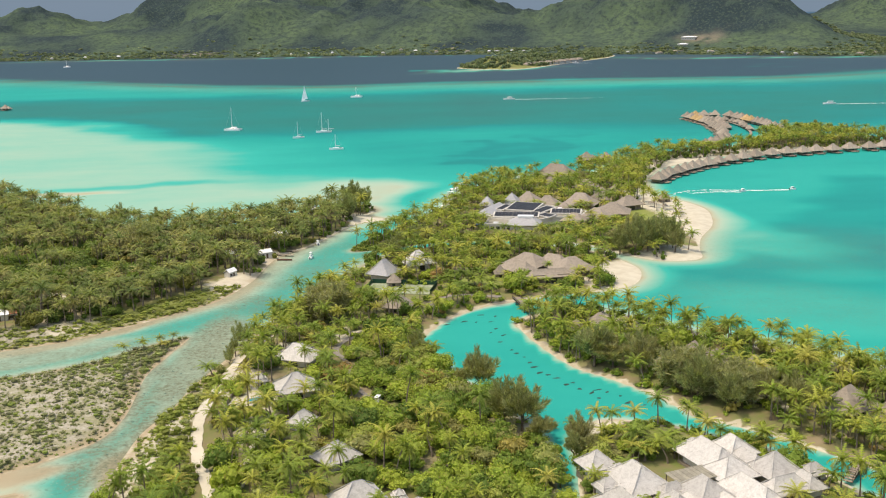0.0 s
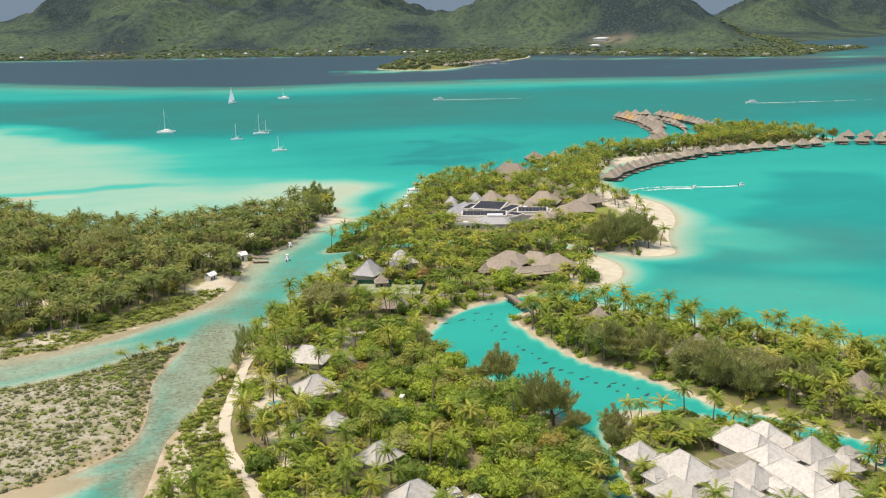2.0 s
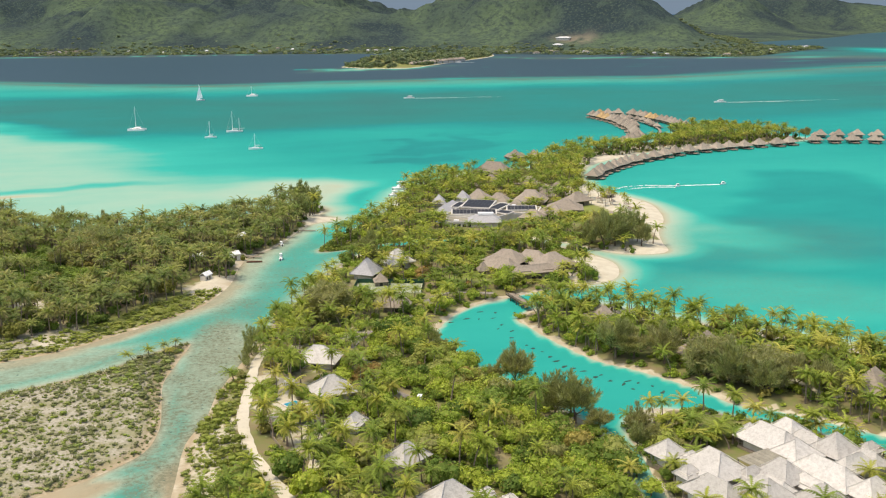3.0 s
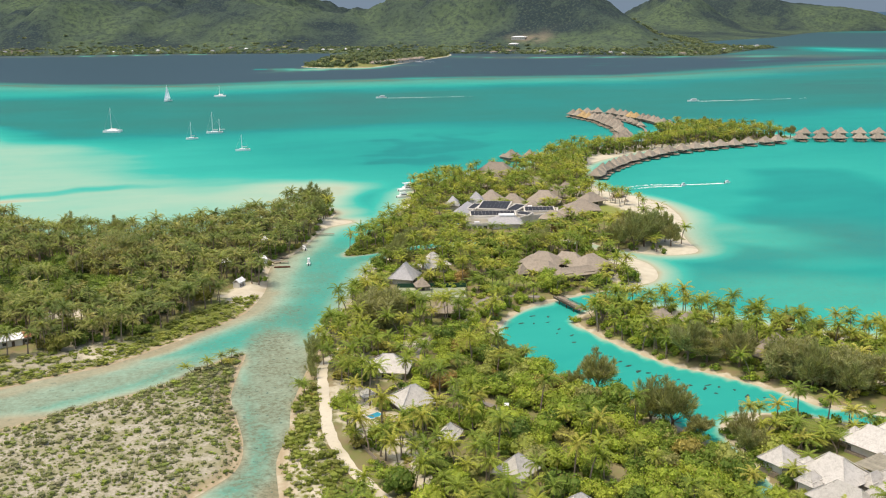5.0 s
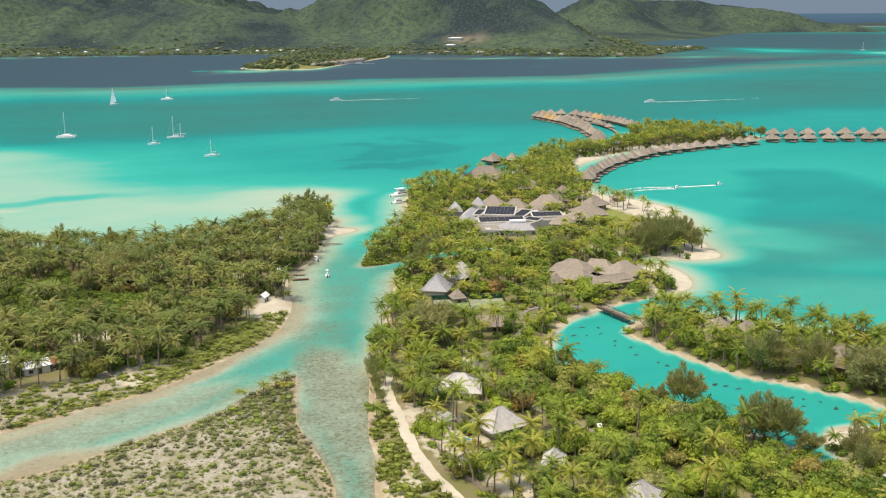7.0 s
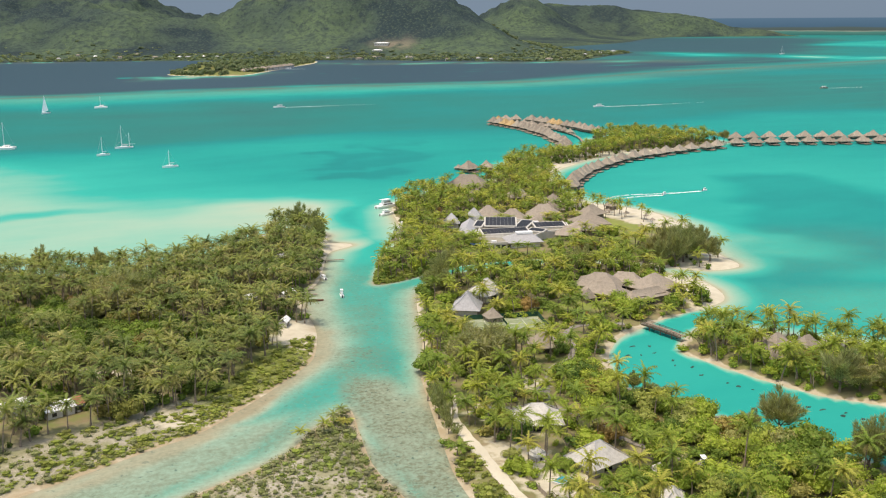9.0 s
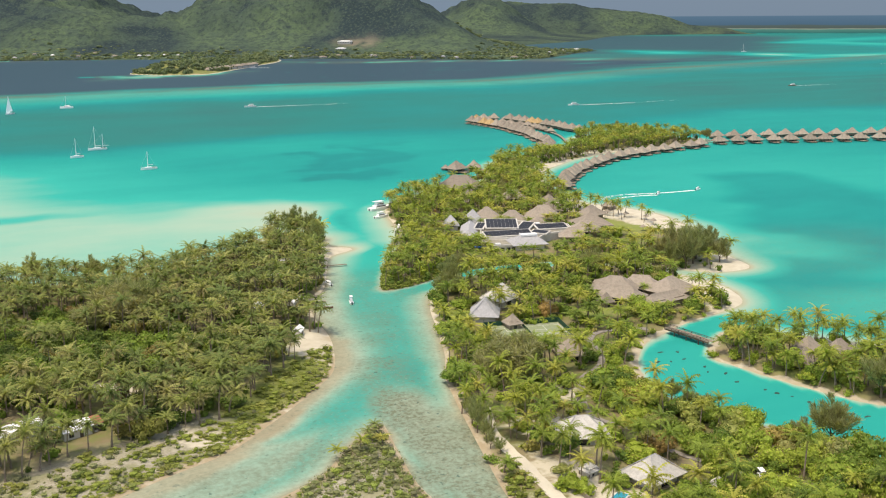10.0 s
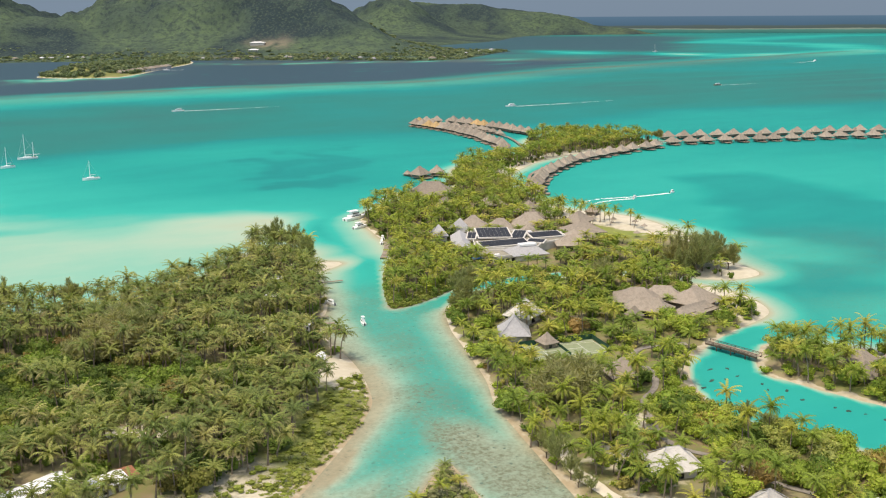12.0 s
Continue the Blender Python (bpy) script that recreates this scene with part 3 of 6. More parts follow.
for x, y, rx, ry, turn, val, e in [(-120, 304, 50, 10, 22, 0.12, 0.5), (-63, 305, 10, 45, 2, 0.10, 0.4), (-76, 362, 9, 24, -38, 0.15, 0.6), (-57, 418, 7, 34, -8, 0.13, 0.6), (-54, 384, 12, 36, -20, 0.34, 0.6), (-93, 312, 26, 4.5, 46, 0.36, 0.6), (-118, 294, 22, 3.5, 24, 0.26, 0.6),
                                   (-76, 254, 4, 22, 2, 0.30, 0.6), (-74, 236, 5, 10, -12, 0.24, 0.6), (-50, 346, 4.5, 11, 14, 0.40, 0.6)]:
    dp = dp + (val - dp) * blob(PX + 1.5 * wobble(PX, PY, 9.0, 5.0), PY + 2.0 * wobble(PX, PY, 11.0, 7.0), x, y, rx, ry, turn, e) * (IN < 0)
pond = np.maximum.reduce([blob(PX, PY, 50, 352, 20, 10, 15, 0.3), blob(PX, PY, 35, 290, 44, 66, 25, 0.25), blob(PX, PY, 75, 230, 60, 26, -30, 0.3), blob(PX, PY, 30, 215, 9, 40, 0, 0.3)])
dp = dp + (0.39 - dp) * pond
out = np.clip(-IN, 0, None)
reach = 16 - 13.6 * pond - 13 * np.maximum(blob(PX, PY, 10, 446, 50, 12, 8), blob(PX, PY, -12, 478, 16, 46, -28)) - 9 * np.maximum(blob(PX, PY, -74, 265, 22, 62, 0, 0.3), 0.7 * blob(PX, PY, -48, 342, 9, 26, 14, 0.4)) + 12 * np.maximum.reduce([1.0 * blob(PX, PY, 140, 460, 36, 50), 0.3 * blob(PX, PY, 140, 300, 50, 40), blob(PX, PY, -20, 560, 60, 60)])
dp = np.minimum(dp, 0.015 + 0.44 * (out / reach) ** 0.8) * near + dp * ~near
flats = np.maximum.reduce([blob(jx, jy, -69, 220, 6, 11, 8, 0.4), blob(jx, jy, -96, 217, 18, 4.5, 22, 0.4), blob(jx, jy, -137, 281, 16, 4, 22, 0.5), 0.9 * blob(jx, jy, -97, 333, 13, 3, 45, 0.5), 0.8 * blob(jx, jy, -118, 314, 18, 2.5, 24, 0.5)])
dp = dp + (0.012 - dp) * flats
# tan wet flats along the western shore of the channel
RIM = line([(-62, 392), (-66, 374), (-75, 360), (-85, 349), (-97, 338), (-110, 326), (-123, 315), (-140, 305), (-162, 295), (-200, 281)], 4.0)
rim = np.exp(-(away(PX + 1.5 * wobble(PX, PY, 9.0, 2.0), PY + 2.0 * wobble(PX, PY, 12.0, 3.0), RIM, False) / (3.2 + 1.6 * wobble(PX, PY, 22.0, 6.0))) ** 2)
dp = dp + (0.03 - dp) * 0.9 * rim * near
SHELF = line([(-24, 512), (-33, 486), (-40, 468), (-47, 450), (-56, 432), (-59, 415), (-60, 396), (-64, 378), (-72, 362)], 4.0)
shelf = np.exp(-(away(PX + 2.0 * wobble(PX, PY, 14.0, 2.0), PY + 2.0 * wobble(PX, PY, 12.0, 3.0), SHELF, False) / 8.0) ** 2)
dp = np.minimum(dp, dp + (0.11 - dp) * 0.85 * shelf * near)
cx_, cy_ = PX + 2.0 * wobble(PX, PY, 9.0, 5.0), PY + 3.0 * wobble(PX, PY, 11.0, 7.0)
coral = np.maximum.reduce([0.5 * channel, 1.15 * blob(cx_, cy_, -64, 305, 11, 50, 4, 0.5), 1.15 * blob(cx_, cy_, -72, 258, 10, 46, 4, 0.5), 0.95 * blob(cx_, cy_, -77, 232, 8, 26, -6, 0.5), 0.6 * blob(cx_, cy_, -58, 348, 12, 14, -15, 0.6), 0.85 * blob(cx_, cy_, -60, 360, 11, 15, -20, 0.6), 0.7 * blob(cx_, cy_, -48, 395, 10, 34, -18, 0.6),
                           0.75 * blob(cx_, cy_, -120, 304, 50, 10, 22, 0.5), 0.22 * blob(cx_, cy_, 165, 420, 60, 42, 0, 0.6), 0.25 * blob(cx_, cy_, 130, 345, 50, 26, -35, 0.6)])
reef = np.exp(-(away(PX + 5 * wobble(PX, PY, 40.0, 2.0), PY + 9 * wobble(PX, PY, 45.0, 3.0), line(REEF, 40.0), False) / 21.0) ** 2) * (0.85 + 0.35 * wobble(PX, PY, 80.0, 5.0))
coral = np.clip(coral, 0, 1)
veil = 0.55 * np.maximum.reduce([0.75 * np.exp(-(away(PX, PY, line([(x, y - 40) for x, y in REEF], 40.0), False) / 55.0) ** 2), blob(jx, jy, 800, 2050, 440, 60, -22, 0.5), blob(jx, jy, -500, 2640, 720, 40, -5, 0.5), blob(jx, jy, 190, 1860, 180, 50, 25, 0.5)])
coral = np.maximum.reduce([coral, reef, veil, 0.5 * blob(jx, jy, 200, 1500, 260, 30, 0, 0.6)])
dp = dp + (0.62 - dp) * np.clip(reef, 0, 1)
water = tagged(new("water", mesh_of("water", np.stack((PX, PY, np.zeros(PX.shape)), 1), QUADS, [M_WATER], {"depth": np.clip(dp, 0, 1), "coral": coral}, smooth=True)),
               "turquoise lagoon water, pale over sand and dark blue over depth", "water", kind="structure")

# a glowing ring wall that stands in for ocean and sky past the lagoon
bm = bmesh.new()
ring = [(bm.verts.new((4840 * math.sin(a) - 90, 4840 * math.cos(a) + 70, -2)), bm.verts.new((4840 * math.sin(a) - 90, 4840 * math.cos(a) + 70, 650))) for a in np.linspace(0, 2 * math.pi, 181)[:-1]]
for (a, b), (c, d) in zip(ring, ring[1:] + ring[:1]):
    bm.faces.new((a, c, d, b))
tagged(part("backdrop", bm, M_DISTANCE), "glowing far wall coloured as blue ocean, pale reef and hazy sky", "backdrop", kind="structure")

# ---- the mountain island ----
COAST = loop([(-3600, 3100), (-2000, 2900), (-1067, 2769), (-612, 2705), (-172, 2643), (200, 2520), (549, 2345), (760, 2160), (870, 2070), (960, 2060), (1080, 2160), (1200, 2280), (1345, 2420),
              (1250, 2500), (1350, 2850), (1700, 3120), (1869, 3273), (2120, 3560), (2381, 3771), (2636, 3719), (2797, 3638), (2960, 3640), (2990, 3900), (2800, 4300), (1500, 4700), (-3000, 4750)])
PEAKS = [(-470, 3950, 545, 365, 480), (-1330, 3560, 100, 290, 300), (-1900, 3700, 95, 520, 330), (85, 3700, 245, 255, 420), (880, 3500, 330, 300, 420), (400, 4050, 32, 1400, 380),
         (700, 2850, 150, 330, 230), (1010, 2640, 125, 230, 250), (-150, 3050, 90, 420, 260), (-1000, 3050, 60, 600, 200), (280, 2980, 15, 250, 250), (900, 3050, 130, 330, 260), (-480, 3000, 60, 120, 150), (80, 2870, 70, 130, 140),
         (1780, 3900, 130, 240, 330)]
mx_, my_ = np.meshgrid(np.arange(-3000, 3500, 18.0), np.arange(2000, 4700, 18.0))
shape = mx_.shape
mx_, my_ = mx_.ravel(), my_.ravel()
inl = -away(mx_, my_, COAST)
hz = np.zeros(mx_.shape)
for x, y, h, rx, ry in PEAKS:
    hz = hz + h * np.exp(-((mx_ - x) / rx) ** 2 - ((my_ - y) / ry) ** 2)
rug = np.array([noise.ridged_multi_fractal(Vector((x / 420, y / 420, 0.3)), 0.9, 2.1, 5, 1.0, 2.0) for x, y in zip(mx_, my_)])
gully = np.array([noise.ridged_multi_fractal(Vector((x / 130, y / 170, 2.3)), 0.7, 2.3, 5, 1.0, 2.0) for x, y in zip(mx_, my_)])
hz = (hz * (0.72 + 0.26 * rug) + 28 * (gully - 1.0) * soft(hz, 20, 120)) * soft(inl, 30, 520) + np.clip(inl * 0.05, -6, 6)
# the long low ridge that runs out to the far cape
bearing, range_ = np.degrees(np.arctan2(mx_ + 184, my_ - 135)), np.hypot(mx_ + 184, my_ - 135)
cape = np.interp(bearing, [23.5, 25.5, 28.7, 30.6, 32.7, 34.3, 36.0, 37.0, 38.2, 40.4, 42.0], [0, 118, 148, 131, 122, 106, 90, 72, 40, 22, 0])
ridge = cape * (0.80 + 0.12 * rug + 0.06 * gully) * np.exp(-((range_ - 4690) / 170) ** 2 * np.where(range_ < 4690, 1.0, 0.2)) * soft(inl, -10, 130)
hz = np.where((ridge > hz) & (ridge > 0.5), ridge, hz)
wx, wy = mx_ + 30 * wobble(mx_, my_, 60.0, 1.0), my_ + 22 * wobble(mx_, my_, 50.0, 2.0)
cut = np.maximum.reduce([0.8 * blob(wx, wy, 720, 2530, 60, 38, -20, 0.6), 0.7 * blob(wx, wy, -560, 2790, 75, 30, 0, 0.5), 0.6 * blob(wx, wy, 1130, 2360, 40, 30, 0, 0.6), 0.5 * blob(wx, wy, 620, 2400, 120, 16, -30, 0.6)])
keep = np.where(inl > -60, 1, 0).reshape(shape)
mi = (np.arange(shape[0] - 1)[:, None] * shape[1] + np.arange(shape[1] - 1)[None])
ok = (keep[:-1, :-1] & keep[1:, 1:] & keep[1:, :-1] & keep[:-1, 1:]).astype(bool)
mi = mi[ok]
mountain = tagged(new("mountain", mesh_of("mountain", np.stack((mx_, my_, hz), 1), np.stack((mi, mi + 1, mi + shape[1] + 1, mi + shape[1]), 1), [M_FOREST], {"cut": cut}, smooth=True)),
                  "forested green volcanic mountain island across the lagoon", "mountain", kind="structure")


def hill(x, y):
    """The mountain's height."""
    i, j = np.clip(((y - 2000) / 18).astype(int), 0, shape[0] - 1), np.clip(((x + 3000) / 18).astype(int), 0, shape[1] - 1)
    return hz.reshape(shape)[i, j]

# ---- buildings ----
KEEP = []          # places where no tree grows: x, y, radius


def clear(x, y, r):
    KEEP.append((x, y, r))


def thatched_house(name, label, category, x, y, turn, l, w, h, ridge, eave=3.2, thatch=None, caps=True, floor=0.6, group="", walls=None, base=0.0, ridge_mat=None):
    """A pavilion: plinth, walls with a doorway side, corner posts, hip roof, ridge caps."""
    ob = thing(name, label, category, pose(x, y, base, 0, 0, turn), group)
    mat = thatch or M_THATCH
    part("plinth", boxes(((0, 0, floor / 2 + 0.15), (l * 0.86, w * 0.86, floor + 0.9), 0, 0.05)), M_WOOD, ob)
    wl, ww = l * 0.70, w * 0.70
    wm = walls or M_WHITE
    zc, zh = floor + (eave + 0.7 - floor) / 2, eave + 0.9 - floor
    part("wall", boxes(((0, ww / 2, zc), (wl, 0.2, zh))), wm, ob)
    part("wall", boxes(((-wl / 2, 0, zc), (0.2, ww - 0.2, zh))), wm, ob)
    part("wall", boxes(((wl / 2, 0, zc), (0.2, ww - 0.2, zh))), wm, ob)
    for s_ in (-1, 1):
        part("wall", boxes(((s_ * wl * 0.33, -ww / 2, zc), (wl * 0.34, 0.2, zh))), wm, ob)
    part("door", boxes(((0, -ww / 2 + 0.05, floor + 1.25), (wl * 0.31, 0.08, 2.3))), M_DARK, ob, "dark glazed sliding door")
    for sx_ in (-1, 1):
        for sy_ in (-1, 1):
            part("post", rods(((sx_ * l * 0.41, sy_ * w * 0.41, floor), (sx_ * l * 0.41, sy_ * w * 0.41, eave + 0.35), 0.13)), M_WOOD, ob)
    roof = part("roof", hip_roof(l, w, h, ridge), mat, ob)
    roof.location.z = eave
    if caps:
        hip_caps(ob, l, w, h, ridge, ridge_mat or mat, eave)
    clear(x, y, 0.46 * min(l, w) + 0.12 * max(l, w))
    return ob


PALE = "garden villa under a bleached pale thatch hip roof"
for x, y, turn, l, w, h, ridge, e in [(-36.3, 291, -20, 12.5, 10, 3.9, 3.0, 3.4), (-34.3, 265.5, 15, 11.5, 10, 4.1, 1.4, 3.2), (-20.5, 219.7, 40, 9.5, 8, 3.6, 1.4, 3.2), (-14.5, 198, 25, 11, 8.5, 3.8, 2.0, 3.4), (-30.5, 241.5, 60, 7.0, 5.2, 2.6, 2.4, 3.2)]:
    thatched_house("garden_villa", PALE, "villa", x, y, turn, l, w, h, ridge, e, M_THATCH_PALE, group="garden villas", ridge_mat=M_SLATE)
    clear(x, y, 0.5 * l + 1.0), clear(x - 2, y - 0.5 * l, 4.6)
for x, y, s in [(-45, 274, 3.6), (-24, 256, 3.4), (-2, 196, 3.6), (-19, 250, 3.0), (-6, 200, 3.2)]:
    thatched_house("garden_pavilion", "small garden pavilion with a pale pyramid thatch roof", "pavilion", x, y, 15, s, s, 1.7, 0.1, 2.4, M_THATCH_PALE, group="garden pavilions")
# the villa compound by the lagoon
for x, y, turn, l, w, h, ridge, e in [(37.5, 209.8, 21, 7.6, 7.2, 3.2, 0.4, 3.4), (41.5, 206, 21, 4.2, 4.0, 1.8, 1.0, 3.2), (44.2, 199.8, 111, 13, 11.5, 4.4, 3.4, 3.6), (37.8, 198.5, 21, 5.0, 5.0, 2.2, 1.4, 3.3),
                                     (63.2, 210.5, 111, 15, 10, 3.9, 7.2, 3.5), (69.5, 215, 111, 9, 8.5, 3.4, 2.0, 3.4), (61, 217.5, 21, 5, 5, 2.4, 0.3, 3.0), (75, 203.8, 21, 9.2, 9.0, 4.1, 0.5, 3.5), (71, 208.5, 111, 9, 6, 2.6, 5, 3.2),
                                     (65.2, 203.4, 21, 10, 9, 3.6, 1.0, 3.4), (66.5, 192, 111, 16, 8.6, 3.6, 8.0, 3.4), (57, 194, 111, 10, 9.5, 3.8, 2.0, 3.4), (49.2, 187, 111, 10.5, 9.5, 3.9, 2.2, 3.4), (39.8, 188.6, 111, 14, 9, 3.7, 5.4, 3.3),
                                     (74, 195.2, 21, 11, 6.5, 2.9, 5.0, 3.3), (79.5, 197.5, 111, 8, 5.5, 2.5, 3, 3.1), (60, 181, 111, 12, 9, 3.6, 3.5, 3.2), (61, 188.5, 111, 10, 5, 2.2, 5.5, 3.0), (53.5, 190, 111, 8, 4.6, 2.0, 4, 3.0),
                                     (50.5, 195.6, 21, 7, 5, 2.2, 2.5, 3.1), (71.5, 183.5, 21, 10, 8, 3.4, 2.0, 3.2), (49, 176, 21, 12, 9, 3.6, 3, 3.2), (83.5, 204, 21, 6, 5, 2.0, 1.5, 2.6)]:
    thatched_house("villa_pavilion", "white-walled villa pavilion with a bleached speckled thatch roof", "pavilion", x, y, turn, l, w, h, ridge, e, M_THATCH_PALE, group="lagoon villa pavilions", base=0.3)
flat = thing("carport", "flat ribbed olive-grey roof on posts between the pavilions", "roof shelter", pose(57, 202, 0.6, 0, 0, 21))
for i in range(9):
    part("roof_sheet", boxes(((-4.8 + i * 1.2, 0, 3.5), (1.12, 6.2, 0.14), 0, 0.03)), M_FLAT, flat)
for sx_ in (-5, 5):
    for sy_ in (-2.8, 2.8):
        part("post", rods(((sx_, sy_, -0.2), (sx_, sy_, 3.45), 0.12)), M_WOOD, flat)
clear(57, 203, 7.5)
for x, y in [(50, 207), (52, 198), (62, 198), (71, 208), (84, 190), (40, 197)]:
    clear(x, y, 5)

GREY = "resort pavilion under weathered grey-brown thatch"
for x, y, turn, l, w, h, ridge in [(88, 619, -35, 27, 17, 6.5, 9), (80, 590, -20, 11, 9, 4, 2), (70, 579, 20, 9, 8, 4, 1), (98, 574, -15, 15, 10, 4, 5), (60, 530, -25, 15, 12, 5.5, 1.5), (69, 521, -25, 14, 11, 4.6, 3),
                               (86, 521, -25, 18, 15, 5.6, 5), (99, 537, 0, 11, 10, 4, 1), (110, 516, 20, 14, 11, 4.4, 2.5), (98, 497, -15, 18, 15, 4.8, 2), (88, 486, -30, 15, 12, 4.2, 3), (76, 478, -30, 12, 10, 3.6, 3),
                               (103, 553, 25, 9, 8, 3.6, 1), (112, 560, 10, 8, 8, 3.6, 0.5), (44.5, 397, -40, 17, 14, 3.9, 4), (60, 386, 20, 17, 15, 4.5, 3), (50, 375.5, 9, 20, 8, 2.6, 12), (39.5, 386, -54, 17, 9.5, 3.6, 8), (54.5, 395.5, -40, 13, 8, 3.4, 6), (32, 384, 0, 5, 5, 3.2, 0.3),
                               (-9, 376, 0, 5.5, 5.5, 3, 0.2), (-7, 343, -15, 10, 9, 4.4, 1.0), (73, 277, 30, 11, 8.5, 4, 2), (106, 239, 35, 13, 11, 5, 2), (49, 308, 20, 8, 7.5, 3.6, 1), (93, 270, 20, 8, 7, 3.6, 1),
                               (65, 311, 10, 8, 6.5, 3.2, 2), (58, 316, 10, 8, 7, 3.4, 1), (84, 277, 30, 8, 7, 3.4, 1), (80, 285, 30, 7, 6.5, 3.2, 1), (114, 233, 20, 9, 8, 4, 1), (133, 534, 20, 7, 6, 3, 1.5)]:
    thatched_house("thatched_pavilion", GREY + (" beside palms" if l < 12 else ", broad and high"), "pavilion", x, y, turn, l, w, h, ridge, 3.0 if l < 12 else 3.8, M_THATCH, caps=False, group="thatched pavilions", walls=M_WOOD)
thatched_house("spa_villa", "white-walled villa under a pale four-sided shingle roof", "villa", 0.5, 402, 25, 12, 10, 5.0, 1.5, 3.8, M_THATCH_PALE)
thatched_house("guest_villa", "white-walled villa under a grey shingle hip roof", "villa", -13, 388, 60, 11, 10, 5.2, 2.5, 3.6, M_SLATE)
for x, y in [(123, 521), (128, 512), (133, 502), (130, 492), (117, 482)]:
    p = thing("beach_umbrella", "small round thatched beach umbrella on sand", "umbrella", pose(x, y, 0.9), "beach umbrellas")
    part("pole", rods(((0, 0, -0.2), (0, 0, 2.4), 0.07)), M_WOOD, p)
    bm = bmesh.new()
    bmesh.ops.create_cone(bm, cap_ends=True, segments=12, radius1=1.7, radius2=0.08, depth=1.1, matrix=Matrix.Translation((0, 0, 2.7)))
    part("canopy", bm, M_THATCH, p)

# the service building with the solar roof
hub = thing("service_building", "white flat-roofed resort building with solar panels and shingle roofs", "building", pose(55, 494, 0, 0, 0, -22))


def slab(points, z0, z1):
    bm = bmesh.new()
    lo, hi = [bm.verts.new((x, y, z0)) for x, y in points], [bm.verts.new((x, y, z1)) for x, y in points]
    n = len(points)
    for i in range(n):
        bm.faces.new((lo[i], lo[(i + 1) % n], hi[(i + 1) % n], hi[i]))
    bm.faces.new(hi), bm.faces.new(lo[::-1])
    return bm


MAIN_BLOCK = [(-16, -12), (9, -15), (14, -6), (27, 1), (27, 14), (6, 23), (-12, 25)]
FRONT_BLOCK = [(-15.5, -12.3), (-13.5, -26), (-1, -23), (-1, -14.2)]
for outline, top in ((MAIN_BLOCK, 4.0), (FRONT_BLOCK, 3.2)):
    inner = [(x * 0.97, (y + 12) * 0.97 - 12) for x, y in outline]
    part("wall", slab(outline, 0.2, top), M_WHITE, hub)
    part("roof_terrace", slab(inner, top - 0.05, top + 0.12), M_FLAT, hub, "sand-coloured flat roof terrace")
    for (x0, y0), (x1, y1) in zip(outline, outline[1:] + outline[:1]):
        part("parapet", boxes((((x0 + x1) / 2, (y0 + y1) / 2, top + 0.2), (math.hypot(x1 - x0, y1 - y0), 0.5, 0.9), math.degrees(math.atan2(y1 - y0, x1 - x0)), 0.04)), M_WHITE, hub)
for i in range(5):
    q = Vector((-13.5, -26)).lerp(Vector((-1, -23)), (i + 0.5) / 5)
    part("window", boxes(((q.x, q.y - 0.06, 1.7), (1.7, 0.2, 1.5), 13.5)), M_DARK, hub)
for cx, cy, z, nx, ny, turn, tilt in [(-4.2, 11.0, 5.6, 8, 7, -3, 4), (6.3, 7.0, 5.1, 3, 6, -22, 5), (-3.2, -7.2, 5.0, 12, 3, 11, 9), (18.2, 6.5, 5.0, 8, 3, 10, 8), (11.5, -5.0, 4.9, 4, 2, -30, 6), (-14.2, 8.5, 5.2, 2, 4, -14, 6)]:
    deck = part("panel_deck", boxes(((0, 0, 0), (nx * 1.75 + 1.2, ny * 2.1 + 1.0, 0.7), 0, 0.05)), M_WHITE, hub, "white roof deck under the panels")
    deck.matrix_basis = pose(cx, cy, z, tilt, 0, turn)
    for i in range(nx):
        for j in range(ny):
            part("solar_panel", boxes((((i - nx / 2 + 0.5) * 1.75, (j - ny / 2 + 0.5) * 2.1, 0.38), (1.68, 2.02, 0.06))), M_PANEL, deck)
for x, y, l, w, h, r, turn, z, m in [(-16, 29, 10, 10, 5.6, 0.2, 0, 3.7, M_SLATE), (-27, 21, 8, 8, 4.6, 0.2, 0, 3.7, M_SLATE), (4.0, -18.5, 16, 13, 3.0, 7, 10, 3.6, M_SLATE), (-19.5, 5, 26, 8.5, 3.2, 20, 84, 3.5, M_SLATE), (14, 20, 9, 8, 3.4, 1, 0, 3.7, M_THATCH)]:
    rf = part("roof", hip_roof(l, w, h, r, 4, 0.03, 0.0), m, hub)
    rf.matrix_basis = pose(x, y, z, 0, 0, turn)
    part("wall", boxes(((x, y, 2.0), (l * 0.8, w * 0.8, 3.7), turn)), M_WHITE, hub)
for x, y, z, sz in [(4.5, -18.2, 6.5, (7.4, 3.0, 0.9)), (5, -10, 4.2, (2.2, 1.6, 1.2)), (13, 15, 4.2, (2, 2, 1.1)), (21, 11, 4.2, (3, 1, 0.8)), (-9, -22, 3.3, (2.4, 1.4, 0.9))]:
    part("roof_unit", boxes(((x, y, z + sz[2] / 2 - 0.2), sz, 10, 0.05)), M_TIN, hub)
clear(42, 470, 9), clear(52, 468, 9)
clear(55, 494, 21), clear(45, 510, 12), clear(64, 478, 8), clear(42, 482, 8), clear(75, 486, 8)
part("tarpaulin", boxes(((-17, -22, 2.6), (4, 3, 0.3), 20, 0.05)), M_BLUE, hub, "blue tarpaulin awning")

